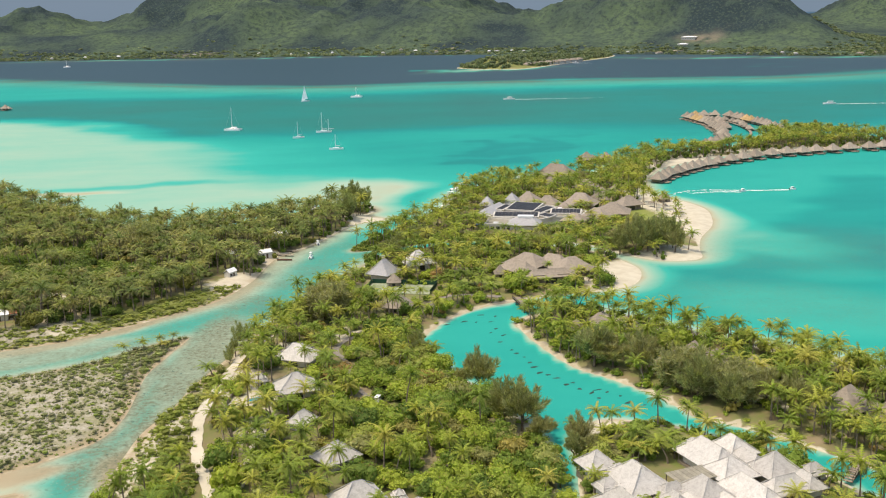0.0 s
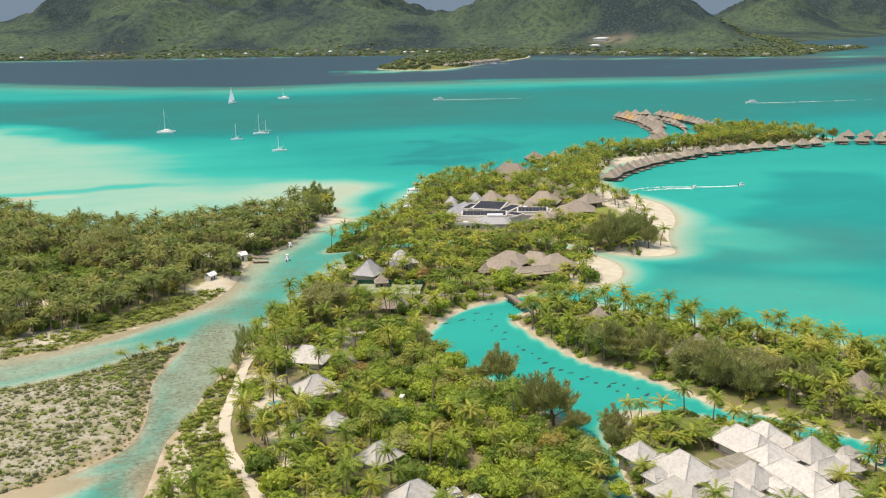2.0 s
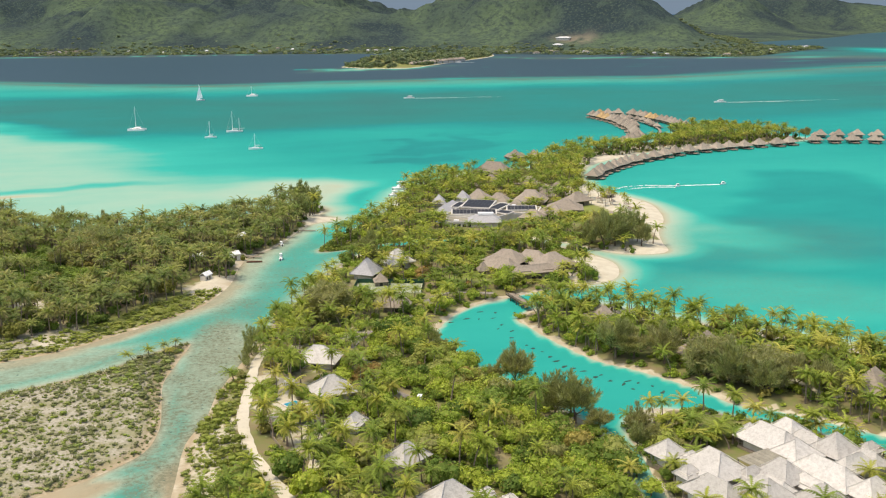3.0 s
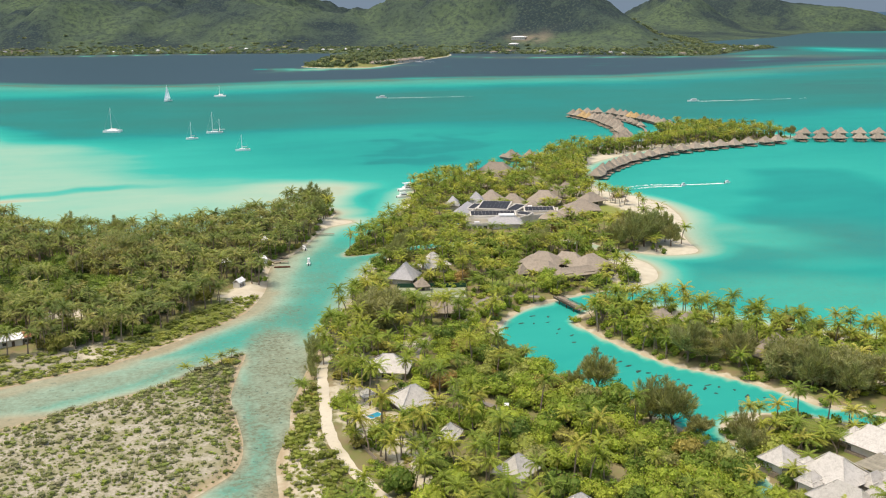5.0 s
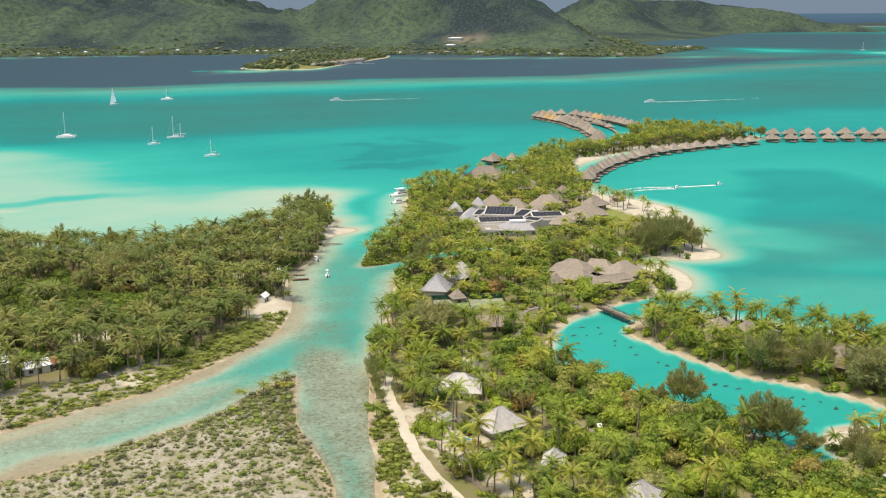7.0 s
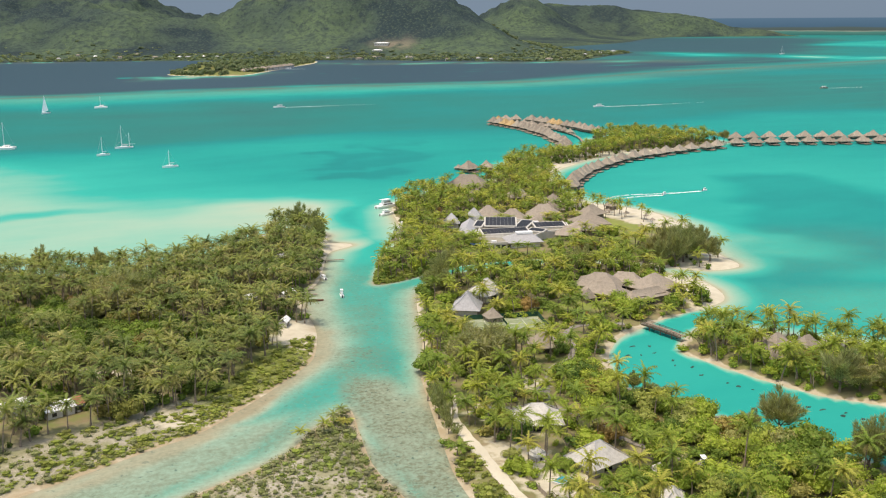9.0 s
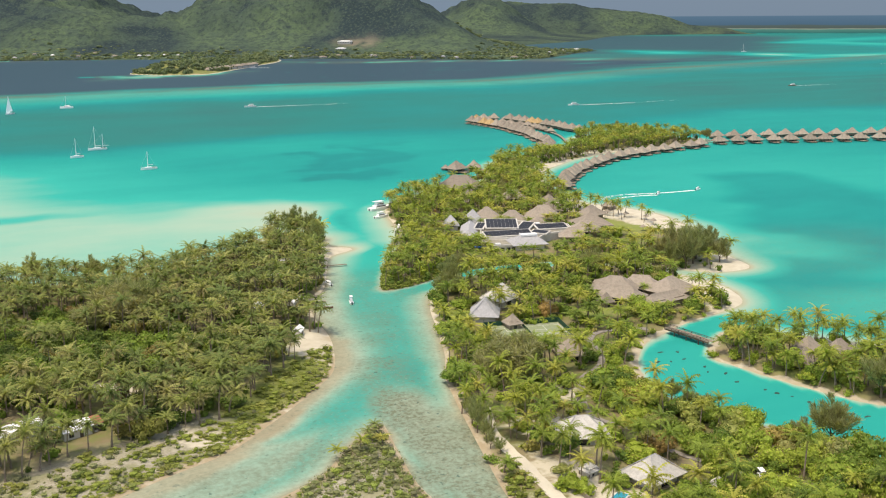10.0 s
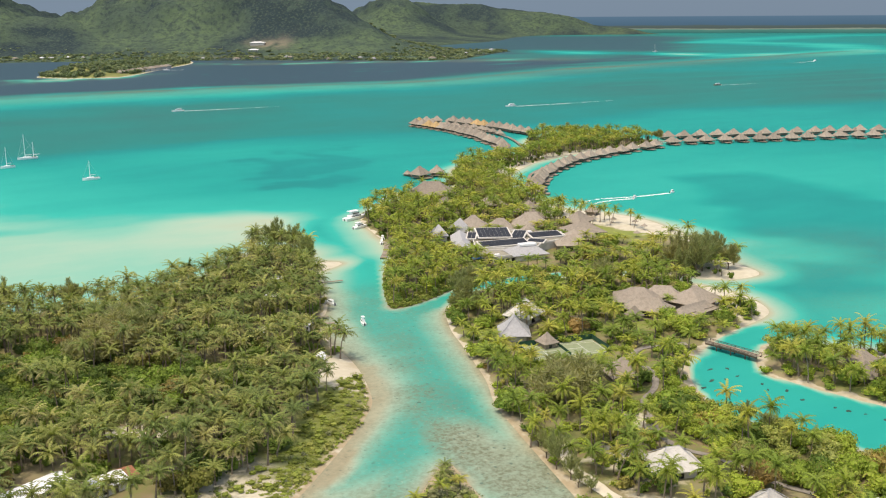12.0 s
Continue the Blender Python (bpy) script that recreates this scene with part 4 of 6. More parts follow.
# small houses on the palm island
for x, y, turn, l, w, m, cat in [(-160, 351, 25, 15, 7, M_TIN, "white sheet-metal"), (-146, 347, 20, 8, 6.5, M_TIN, "white sheet-metal"), (-63, 468, 40, 7, 5, M_TIN, "pale sheet-metal"), (-79, 431, 30, 6, 4.5, M_TIN, "pale sheet-metal"),
                                (-53, 490, 40, 6, 5, M_SLATE, "grey sheet-metal"), (-55, 529, 20, 7, 5, M_SLATE, "grey sheet-metal"), (-65, 431, 30, 6, 4, M_CLOTH, "pale canvas"), (-141.0, 348.9, 20, 2.4, 6.0, M_RUST, "rusty sheet-metal"),
                                (-178, 352, 10, 9, 6, M_TIN, "white sheet-metal"), (-74, 398, 60, 5, 3, M_TIN, "white sheet-metal")]:
    ob = thing("island_house", f"small beach house with a {cat} gable roof", "house", pose(x, y, 0.6, 0, 0, turn), "island houses")
    part("wall", boxes(((0, 0, 1.1), (l * 0.9, w * 0.86, 2.9), 0, 0.03)), M_WHITE, ob)
    part("door", boxes(((l * 0.1, -w * 0.43 - 0.03, 1.0), (0.9, 0.08, 2.0))), M_DARKWOOD, ob)
    part("window", boxes(((-l * 0.22, -w * 0.43 - 0.03, 1.4), (1.2, 0.08, 1.0))), M_DARK, ob)
    for s in (-1, 1):
        bm = bmesh.new()
        p = [(-l / 2, 0, 3.7), (l / 2, 0, 3.7), (l / 2, s * w / 2, 2.45), (-l / 2, s * w / 2, 2.45)]
        lo, hi = [bm.verts.new(v) for v in p], [bm.verts.new((a, b, c + 0.1)) for a, b, c in p]
        for i in range(4):
            bm.faces.new((lo[i], lo[(i + 1) % 4], hi[(i + 1) % 4], hi[i]))
        bm.faces.new(hi), bm.faces.new(lo[::-1])
        part("roof_slope", bm, m, ob)
    clear(x, y, 0.45 * l + 1.5)
    if y < 360:
        clear(x - 1, y - 7, 5)


# ---- overwater bungalows ----
def bungalow(m, thatch, label):
    ob = thing("overwater_bungalow", label, "bungalow", m, "overwater bungalows")
    part("deck", boxes(((0, 0, 1.0), (9.2, 8.4, 0.25), 0, 0.04)), M_WOOD, ob)
    part("bathing_platform", boxes(((0, -5.3, 0.75), (5, 2.8, 0.2), 0, 0.03)), M_WOOD, ob)
    for x in (-3.8, 0, 3.8):
        for y in (-3.5, 3.5):
            part("stilt", rods(((x, y, -2.4), (x, y, 0.95), 0.2)), M_WOOD, ob)
    part("wall", boxes(((-1.0, 0.6, 2.15), (6.0, 5.4, 2.2))), M_WOOD, ob)
    part("window", boxes(((-1.0, -2.15, 2.1), (4.4, 0.1, 1.8))), M_DARK, ob)
    part("annex_wall", boxes(((3.0, 1.5, 2.0), (2.8, 3.8, 1.9))), M_WOOD, ob)
    r = part("roof", hip_roof(9.6, 8.9, 4.3, 1.2, 5), thatch, ob)
    r.location = (-0.8, 0.4, 2.6)
    r = part("annex_roof", hip_roof(5.8, 6.0, 2.6, 0.3, 4), thatch, ob)
    r.location = (3.6, 1.0, 2.3)
    part("ladder", boxes(((2.0, -6.6, 0.3), (0.9, 0.1, 1.8))), M_WOOD, ob)
    return ob


first = bungalow(pose(0, 0, 0), M_THATCH, "overwater bungalow on stilts with a grey thatch hip roof")
newer = bungalow(pose(0, 0, 0), M_THATCH_NEW, "overwater bungalow on stilts with fresh orange-brown thatch")
used = set()


def row(points, space, side, count=99, start=0.0, fresh=(), size=1.0):
    """Bungalows along a line, their decks to the given side of it."""
    ln = line(points, 1.0)
    s = np.concatenate(([0], np.cumsum(np.linalg.norm(np.diff(ln, axis=0), axis=1))))
    k, at = 0, start
    while at < s[-1] and k < count:
        i = int(np.searchsorted(s, at))
        d = ln[min(i + 3, len(ln) - 1)] - ln[max(i - 3, 0)]
        a = math.degrees(math.atan2(d[1], d[0])) + (180 if side > 0 else 0)
        src = newer if k in fresh else first
        m = pose(ln[i][0] + 0.9 * math.sin(k * 5.1), ln[i][1] + 0.9 * math.sin(k * 3.3), 0.15 * math.sin(k * 7), 0, 0, a + 8 * math.sin(k * 2.7 + len(points)))
        if src.name not in used:
            used.add(src.name)
            src.matrix_basis = m
            made = src
        else:
            made = copy_thing(src, m)
        made.scale = (size, size, size)
        k, at = k + 1, at + space


ARC = [(147, 601), (158, 618), (172, 636), (186, 650), (203, 664), (222, 677), (243, 690), (268, 700), (296, 708), (322, 714), (346, 719)]
PIER = [(361, 725), (392, 716), (419, 707), (446, 698), (473, 689), (501, 680), (529, 669), (564, 655), (604, 639)]
PIER_FAR = [(x + 13, y + 32) for x, y in PIER]
HOOK = [(216, 748), (237, 774), (247, 800), (254, 832), (259, 862), (262, 898), (261, 925), (256, 948)]
HOOK_FAR = [(306, 840), (306, 866), (305, 895), (303, 925), (297, 952)]
row(ARC[:5], 10.4, -1)
row(ARC[4:], 13.4, -1, start=11.0)
row(PIER, 14.4, -1)
row(PIER_FAR, 14.4, 1, start=7.0)
row(HOOK, 10.5, 1, fresh=(17, 18), size=1.08)
row(HOOK_FAR, 11.0, -1, fresh=(6, 7), size=1.08)
for x, y, turn, size in [(116.8, 700, 35, 0.55), (119, 687, 20, 1.15), (132.5, 690, 60, 1.05)]:
    copy_thing(first, pose(x, y, 0, 0, 0, turn)).scale = (size, size, size)
row([(284, 850), (289, 885), (288, 915), (283, 942)], 12.5, -1, size=0.75)
row([(268, 862), (272, 898), (271, 925), (266, 945)], 9.0, 1, size=0.9)
row([(268, 962), (279, 965), (290, 962)], 10, 1, fresh=(0,))
row([(-474, 1229), (-500, 1240), (-530, 1250)], 14, 1)


def boardwalk(points, width=2.2, z=1.3, name="boardwalk", label="long grey timber boardwalk on piles over the lagoon", rail=False, gap=6.0):
    ob = thing(name, label, "boardwalk")
    ln = line(points, 3.0)
    for a, b in zip(ln, ln[1:]):
        d = b - a
        part("plank_span", boxes((((a[0] + b[0]) / 2, (a[1] + b[1]) / 2, z), (np.linalg.norm(d) - 0.04, width, 0.16), math.degrees(math.atan2(d[1], d[0])))), M_WOOD, ob)
    for a, b in list(zip(ln, ln[1:]))[::2]:
        n = np.array((-(b - a)[1], (b - a)[0])) / np.linalg.norm(b - a) * width * 0.42
        for s in (-1, 1):
            part("support_post", rods(((a[0] + s * n[0], a[1] + s * n[1], -2.5), (a[0] + s * n[0], a[1] + s * n[1], z + 0.05), 0.14)), M_DARKWOOD, ob)
    return ob


boardwalk([(150, 618), (163, 634), (180, 656), (198, 671), (218, 685), (240, 699), (266, 709), (296, 717), (322, 723), (350, 735), (394, 730), (448, 712), (503, 694), (566, 669), (612, 651)])
boardwalk([(240, 745), (262, 790), (278, 830), (284, 870), (284, 910), (278, 950)])
boardwalk([(128, 664), (134, 678), (128, 686), (118, 693)])
boardwalk([(-62, 444), (-52, 442)], 1.2, 0.7, "jetty", "narrow weathered timber jetty at a sandy shore")
boardwalk([(-64, 437), (-53, 434)], 1.4, 0.7, "jetty", "narrow weathered timber jetty at a sandy shore")
boardwalk([(-36, 484), (-28, 483)], 1.2, 0.7, "jetty", "narrow weathered timber jetty at a sandy shore")
boardwalk([(2, 508), (6, 514), (12, 524), (17, 534)], 2.6, 0.6, "quay", "low timber quay along the wooded point")

# bridges
bridge = thing("footbridge", "dark timber footbridge with railings across the lagoon mouth", "bridge", pose(36.4, 344.2, 0, 0, 0, 100))
for i in range(20):
    part("plank", boxes(((-8.6 + i * 0.9, 0, 1.75 + 0.25 * math.cos((i - 9.5) / 9.5 * 1.4)), (0.86, 2.6, 0.12))), M_WOOD, bridge)
for s in (-1, 1):
    part("beam", boxes(((0, s * 1.15, 1.55), (18, 0.25, 0.5))), M_DARKWOOD, bridge)
    part("handrail", rods(((-9, s * 1.3, 2.55), (9, s * 1.3, 2.55), 0.09)), M_DARKWOOD, bridge)
    part("mid_rail", rods(((-9, s * 1.3, 2.2), (9, s * 1.3, 2.2), 0.06)), M_DARKWOOD, bridge)
    for i in range(7):
        part("rail_post", rods(((-9 + i * 3, s * 1.3, 1.6), (-9 + i * 3, s * 1.3, 2.6), 0.08)), M_DARKWOOD, bridge)
    for x in (-5, 0, 5):
        part("support_post", rods(((x, s * 1.1, -2.3), (x, s * 1.1, 1.6), 0.18)), M_DARKWOOD, bridge)
clear(34, 355, 3), clear(38, 335, 3)
arch = thing("arched_bridge", "small arched timber bridge over the narrow creek", "bridge", pose(94.5, 207, 0, 0, 0, 50))
for i in range(14):
    a = (i - 6.5) / 6.5
    part("plank", boxes(((a * 5.5, 0, 1.9 - 1.0 * a * a), (0.8, 2.0, 0.14))), M_WOOD, arch)
for s in (-1, 1):
    for i in range(6):
        a, b = (i - 3) / 3, (i - 2) / 3
        part("handrail", rods(((a * 5.6, s * 1.0, 2.9 - a * a), (b * 5.6, s * 1.0, 2.9 - b * b), 0.08)), M_DARKWOOD, arch)
        part("rail_post", rods(((a * 5.6, s * 1.0, 1.7 - a * a), (a * 5.6, s * 1.0, 2.95 - a * a), 0.07)), M_DARKWOOD, arch)
    part("beam", boxes(((0, s * 0.8, 0.9), (8, 0.2, 0.5))), M_DARKWOOD, arch)
clear(94, 207, 6)


# ---- paths, tennis court ----
def strip(name, points, width, material, label, z=0.07, keep=True):
    """A path laid over the ground, following its rise."""
    ln = line(points, 2.0)
    d = np.gradient(ln, axis=0)
    n = np.stack((-d[:, 1], d[:, 0]), 1) / np.linalg.norm(d, axis=1)[:, None]
    k = width / 2 * (1 + 0.10 * np.sin(np.arange(len(ln)) * 0.9) + 0.08 * np.sin(np.arange(len(ln)) * 2.3))
    k = k * np.clip((len(ln) - np.arange(len(ln))) / 7, 0.12, 1) if material is M_SAND else k
    cols = np.linspace(-1, 1, 5)
    vs = np.stack([ln + n * (k * c)[:, None] for c in cols], 1).reshape(-1, 2)
    zz = np.clip(land(vs[:, 0], vs[:, 1]) * 0.16, -2.5, 1.1) + 0.35 * wobble(vs[:, 0], vs[:, 1], 14.0) * (land(vs[:, 0], vs[:, 1]) > 3) + z + 0.14
    i = (np.arange(len(ln) - 1)[:, None] * 5 + np.arange(4)[None]).ravel()
    me = mesh_of(name, np.column_stack((vs, zz)), np.stack((i, i + 1, i + 6, i + 5), 1), [material], smooth=True)
    tagged(new(name, me), label, "path", kind="structure")
    if keep:
        for x, y in ln[::2]:
            clear(x, y, width * 0.5 + 1.2)


strip("sand_track", [(-48, 150), (-46, 190), (-47, 207), (-52, 222), (-56, 238), (-57.5, 255), (-56.5, 270), (-55, 291), (-53, 305), (-47, 318)], 3.0, M_SAND, "pale crushed-coral track through the palms")
strip("garden_path", [(30, 357), (14, 360), (5, 352), (4, 344), (-3, 334), (-13, 327), (-18, 320), (-24, 309), (-26, 300), (-22, 290), (-21, 278), (-18, 268), (-13, 257), (-8, 245)], 1.8, M_ASPHALT, "winding grey garden path")
strip("sand_track", [(-43, 205), (-40, 225), (-42, 243), (-46, 258)], 4.0, M_SAND, "pale sandy clearing between young palms", 0.02, False)
strip("sand_track", [(-44, 292), (-40, 300), (-34, 305)], 5.0, M_SAND, "pale sandy clearing between young palms", 0.02, False)

court = thing("tennis_court", "green tennis court with white lines and a dark windbreak fence", "tennis court", pose(-6.5, 371, 1.0, 0, 0, -13))
part("surface", boxes(((0, 0, 0.1), (25, 13.5, 0.5))), M_COURT, court)
for x, y, lx, ly in [(0, 5.4, 23.8, 0.12), (0, -5.4, 23.8, 0.12), (0, 4.1, 23.8, 0.1), (0, -4.1, 23.8, 0.1), (11.9, 0, 0.12, 10.9), (-11.9, 0, 0.12, 10.9), (6.4, 0, 0.1, 8.2), (-6.4, 0, 0.1, 8.2), (0, 0, 12.8, 0.1)]:
    part("line", boxes(((x, y, 0.36), (lx, ly, 0.02))), M_LINE, court)
part("net", boxes(((0, 0, 0.85), (0.05, 11.5, 0.95))), M_NET, court)
for x, y, lx, ly in [(12.6, 0, 0.06, 13.6), (-12.6, 0, 0.06, 13.6), (0, 6.8, 25, 0.06)]:
    part("windbreak", boxes(((x, y, 1.15), (lx, ly, 1.6))), M_NET, court)
for x in (-12.6, -4.2, 4.2, 12.6):
    part("fence_post", rods(((x, 6.85, 0), (x, 6.85, 2.6), 0.05)), M_NET, court)
for x in np.arange(-12, 13, 4.0):
    for y in (-9, -4, 0, 4):
        clear(*(court.matrix_basis @ Vector((x, y, 0))).xy, 3.2)
clear(-16, 364, 6), clear(0, 396, 3.5), clear(-13, 382, 3.5), clear(-9, 358, 5), clear(1, 358, 4), clear(-20, 371, 4)
fence = thing("garden_fence", "low pale timber fence along the sand track", "fence")
fl = line([(-42, 212), (-46, 226), (-50, 240), (-52, 256), (-51, 270)], 2.4)
for a, b in zip(fl, fl[1:]):
    d = b - a
    part("fence_panel", boxes((((a[0] + b[0]) / 2, (a[1] + b[1]) / 2, 1.5), (np.linalg.norm(d), 0.08, 1.2), math.degrees(math.atan2(d[1], d[0])))), M_WOOD, fence)
    part("post", boxes(((a[0], a[1], 1.5), (0.14, 0.14, 1.5))), M_WOOD, fence)
cart = thing("golf_cart", "white roofed golf cart on the garden path", "golf cart", pose(-12, 256.5, 1.15, 0, 0, 70))
part("body", boxes(((0, 0, 0.6), (2.4, 1.2, 0.5), 0, 0.1), ((-0.4, 0, 0.95), (0.5, 1.1, 0.5), 0, 0.08)), M_HULL, cart)
part("canopy", boxes(((0, 0, 1.95), (2.3, 1.25, 0.1), 0, 0.04)), M_HULL, cart)
for sx_ in (-0.8, 0.8):
    for sy_ in (-0.5, 0.5):
        part("roof_post", rods(((sx_, sy_, 0.8), (sx_, sy_, 1.95), 0.03)), M_ALU, cart)
        part("wheel", rods(((sx_, sy_ - 0.1, 0.25), (sx_, sy_ + 0.1, 0.25), 0.25, 0.25, 12)), M_DARK, cart)
pool = thing("garden_pool", "small blue plunge pool with a pale stone rim", "pool", pose(-45, 262, 1.1, 0, 0, 30) @ Matrix.Scale(0.65, 4))
part("rim", boxes(((0, 2.1, 0.1), (7, 0.5, 0.5)), ((0, -2.1, 0.1), (7, 0.5, 0.5)), ((3.25, 0, 0.1), (0.5, 3.7, 0.5)), ((-3.25, 0, 0.1), (0.5, 3.7, 0.5))), M_WHITE, pool)
part("water_surface", boxes(((0, 0, 0.0), (6, 3.7, 0.5))), plain_material("pool_water", (0.03, 0.30, 0.42), 0.1, 0.1), pool)
clear(-45, 262, 3.5), clear(-47, 257, 3.5)


# ---- boats ----
def hull_bm(l, w, h, draft=0.5):
    """A boat's hull along x, bow at +x, open sheer line closed by a deck."""
    bm = bmesh.new()
    rings = []
    for i in range(9):
        t = i / 8
        x = (t - 0.5) * l
        k = w / 2 * (0.82 + 0.18 * math.sin(math.pi * min(1, t * 1.6))) * (1 - max(0, (t - 0.55) / 0.45) ** 2.2) + 0.02
        z = h + 0.25 * h * t * t
        rings.append([bm.verts.new((x, -k, z)), bm.verts.new((x, -k * 0.8, 0)), bm.verts.new((x * 0.97, 0, -draft)), bm.verts.new((x, k * 0.8, 0)), bm.verts.new((x, k, z))])
    for a, b in zip(rings, rings[1:]):
        for i in range(4):
            bm.faces.new((a[i], a[i + 1], b[i + 1], b[i]))
        bm.faces.new((a[4], a[0], b[0], b[4]))
    bm.faces.new(rings[0]), bm.faces.new(rings[-1][::-1])
    return bm


def sailing_boat(name, label, x, y, turn, l, masts, two_hulls=False, sail=False):
    ob = thing(name, label, "sailing boat", pose(x, y, 0, 0, 0, turn))
    if two_hulls:
        for s in (-1, 1):
            h = part("hull", hull_bm(l, l * 0.14, 1.5), M_HULL, ob)
            h.location.y = s * l * 0.23
        part("bridge_deck", boxes(((-0.5, 0, 1.5), (l * 0.6, l * 0.5, 0.5), 0, 0.1)), M_HULL, ob)
        part("cabin", boxes(((-0.3, 0, 2.2), (l * 0.36, l * 0.36, 1.0), 0, 0.3)), M_HULL, ob)
        part("cabin_window", boxes(((0.1, 0, 2.2), (l * 0.32, l * 0.365, 0.4), 0, 0.05)), M_DARK, ob)
    else:
        part("hull", hull_bm(l, l * 0.28, 1.25), M_HULL, ob)
        part("cabin", boxes(((0.2, 0, 1.55), (l * 0.38, l * 0.16, 0.55), 0, 0.15)), M_HULL, ob)
        part("cockpit", boxes(((-l * 0.32, 0, 1.34), (l * 0.2, l * 0.14, 0.2))), M_WOOD, ob)
    for mx, mh in masts:
        mast = part("mast", rods(((mx, 0, 1.2), (mx, 0, mh), 0.24, 0.18)), M_HULL, ob)
        part("boom", rods(((mx, 0, 2.9), (mx - l * 0.34, 0, 2.9), 0.11)), M_ALU, mast)
        part("furled_sail", rods(((mx - 0.2, 0, 3.1), (mx - l * 0.32, 0, 3.1), 0.2, 0.14)), M_CLOTH, mast)
        part("forestay", rods(((mx, 0, mh - 0.3), (l * 0.48, 0, 1.5), 0.05)), M_ALU, mast)
        part("backstay", rods(((mx, 0, mh - 0.3), (-l * 0.47, 0, 1.3), 0.05)), M_ALU, mast)
        if sail:
            for pts in ([(mx - 0.1, 0, 3.0), (mx - l * 0.36, 0.5, 3.0), (mx - 0.1, 0, mh - 0.5)], [(l * 0.46, 0, 1.8), (mx + 0.3, 0.9, 2.4), (mx + 0.1, 0, mh - 2)]):
                bm = bmesh.new()
                f = bm.faces.new([bm.verts.new(p) for p in pts])
                r = bmesh.ops.extrude_face_region(bm, geom=[f])
                bmesh.ops.translate(bm, vec=(0, 0.05, 0), verts=[v for v in r["geom"] if isinstance(v, bmesh.types.BMVert)])
                part("sail", bm, M_SAIL, mast, "raised white sail")
    return ob


sailing_boat("catamaran", "white anchored sailing catamaran with a tall mast", -163, 950, 170, 15, [(0.8, 21)], True)
sailing_boat("sailing_boat", "white single-masted sailing boat at anchor", -95.5, 876, 200, 10, [(0.5, 14)])
sailing_boat("sailing_boat", "two-masted white ketch at anchor", -77, 915, 185, 14, [(1.6, 18), (-4.2, 12)])
sailing_boat("sailing_boat", "white low sailing boat at anchor with a slim mast", -58, 793, 190, 11, [(0.5, 12)])
sailing_boat("sailing_boat", "white sailing boat under raised sails", -126, 1256, 230, 13, [(0.5, 19)], False, True)
sailing_boat("catamaran", "white anchored cruising catamaran seen far off", -66, 1305, 175, 14, [(0.5, 13)], True)
sailing_boat("sailing_boat", "white single-masted yacht moored off the cape", 1581, 2125, 180, 15, [(0.5, 20)])
sailing_boat("catamaran", "white cruising catamaran in the blue channel", -760, 2350, 180, 14, [(0.5, 15)], True)


def motor_boat(label, x, y, turn, l, storeys=1, roof=True, name="motor_boat", material=None):
    ob = thing(name, label, "motor boat", pose(x, y, 0, 0, 0, turn))
    part("hull", hull_bm(l, l * 0.30, 0.5 + l * 0.06, 0.3), material or M_HULL, ob)
    z = 0.5 + l * 0.06
    for i in range(storeys):
        f = 1 - 0.3 * i
        part("cabin", boxes(((-l * 0.06, 0, z + 0.5), (l * 0.46 * f, l * 0.22 * f, 1.2), 0, 0.18)), M_HULL, ob)
        part("cabin_window", boxes(((-l * 0.05, 0, z + 0.65), (l * 0.42 * f, l * 0.225 * f, 0.4), 0, 0.03)), M_DARK, ob)
        z += 1.15
    if roof:
        part("canopy", boxes(((-l * 0.1, 0, z + 0.75), (l * 0.4, l * 0.22, 0.09), 0, 0.03)), M_HULL, ob)
        for s in (-1, 1):
            for q in (-l * 0.25, l * 0.06):
                part("canopy_post", rods(((q, s * l * 0.1, z - 0.3), (q, s * l * 0.1, z + 0.75), 0.05)), M_ALU, ob)
    part("outboard_motor", boxes(((-l * 0.52, 0, 0.6), (0.5, 0.4, 1.0), 0, 0.08)), M_DARK, ob)
    return ob


motor_boat("white two-decked motor yacht moored at the wooded point", 29, 592, 20, 15, 2)
motor_boat("white motor boat moored at the quay", 21.5, 571, 20, 9)
motor_boat("small white open boat at the quay", 19.5, 543, 70, 5, 1, False)
motor_boat("small white open boat at the quay", 15, 535, 60, 5, 1, False)
for i in range(4):
    motor_boat("white tender moored in a row at the dock", 66 + i * 4.2, 630 + i * 1.8, 110, 7)
motor_boat("small white motor boat anchored in the channel", -45, 430, 80, 4.8)
motor_boat("small white motor boat drawn up by the jetty", -44.5, 457, 100, 5, 1, False)
motor_boat("white cruising motor boat drawing a long wake", 118, 1218, 178, 13)
motor_boat("white ferry boat drawing a long wake", 440, 1067, 176, 13)
motor_boat("small jet boat on the bay", 185, 563, 20, 4, 1, False)
motor_boat("small jet boat on the bay", 214, 565, 10, 4, 1, False)
motor_boat("brown excursion boat far off in the lagoon", 852, 1175, 178, 13, material=M_WOOD)
motor_boat("white tour boat out in the far lagoon", 1500, 1560, 20, 13)
motor_boat("white motor boat off the wooded islet", 330, 2035, 160, 12)
canoe = thing("canoe", "red-brown outrigger canoe floating off the sand", "canoe", pose(-56, 427, 0.1, 0, 0, -8))
part("hull", hull_bm(6.5, 0.9, 0.5, 0.2), M_RED, canoe)
part("outrigger", rods(((-2, 1.6, 0.2), (2, 1.6, 0.2), 0.12)), M_RED, canoe)
for q in (-1, 1):
    part("outrigger_arm", rods(((q, 0, 0.5), (q, 1.6, 0.25), 0.06)), M_RED, canoe)


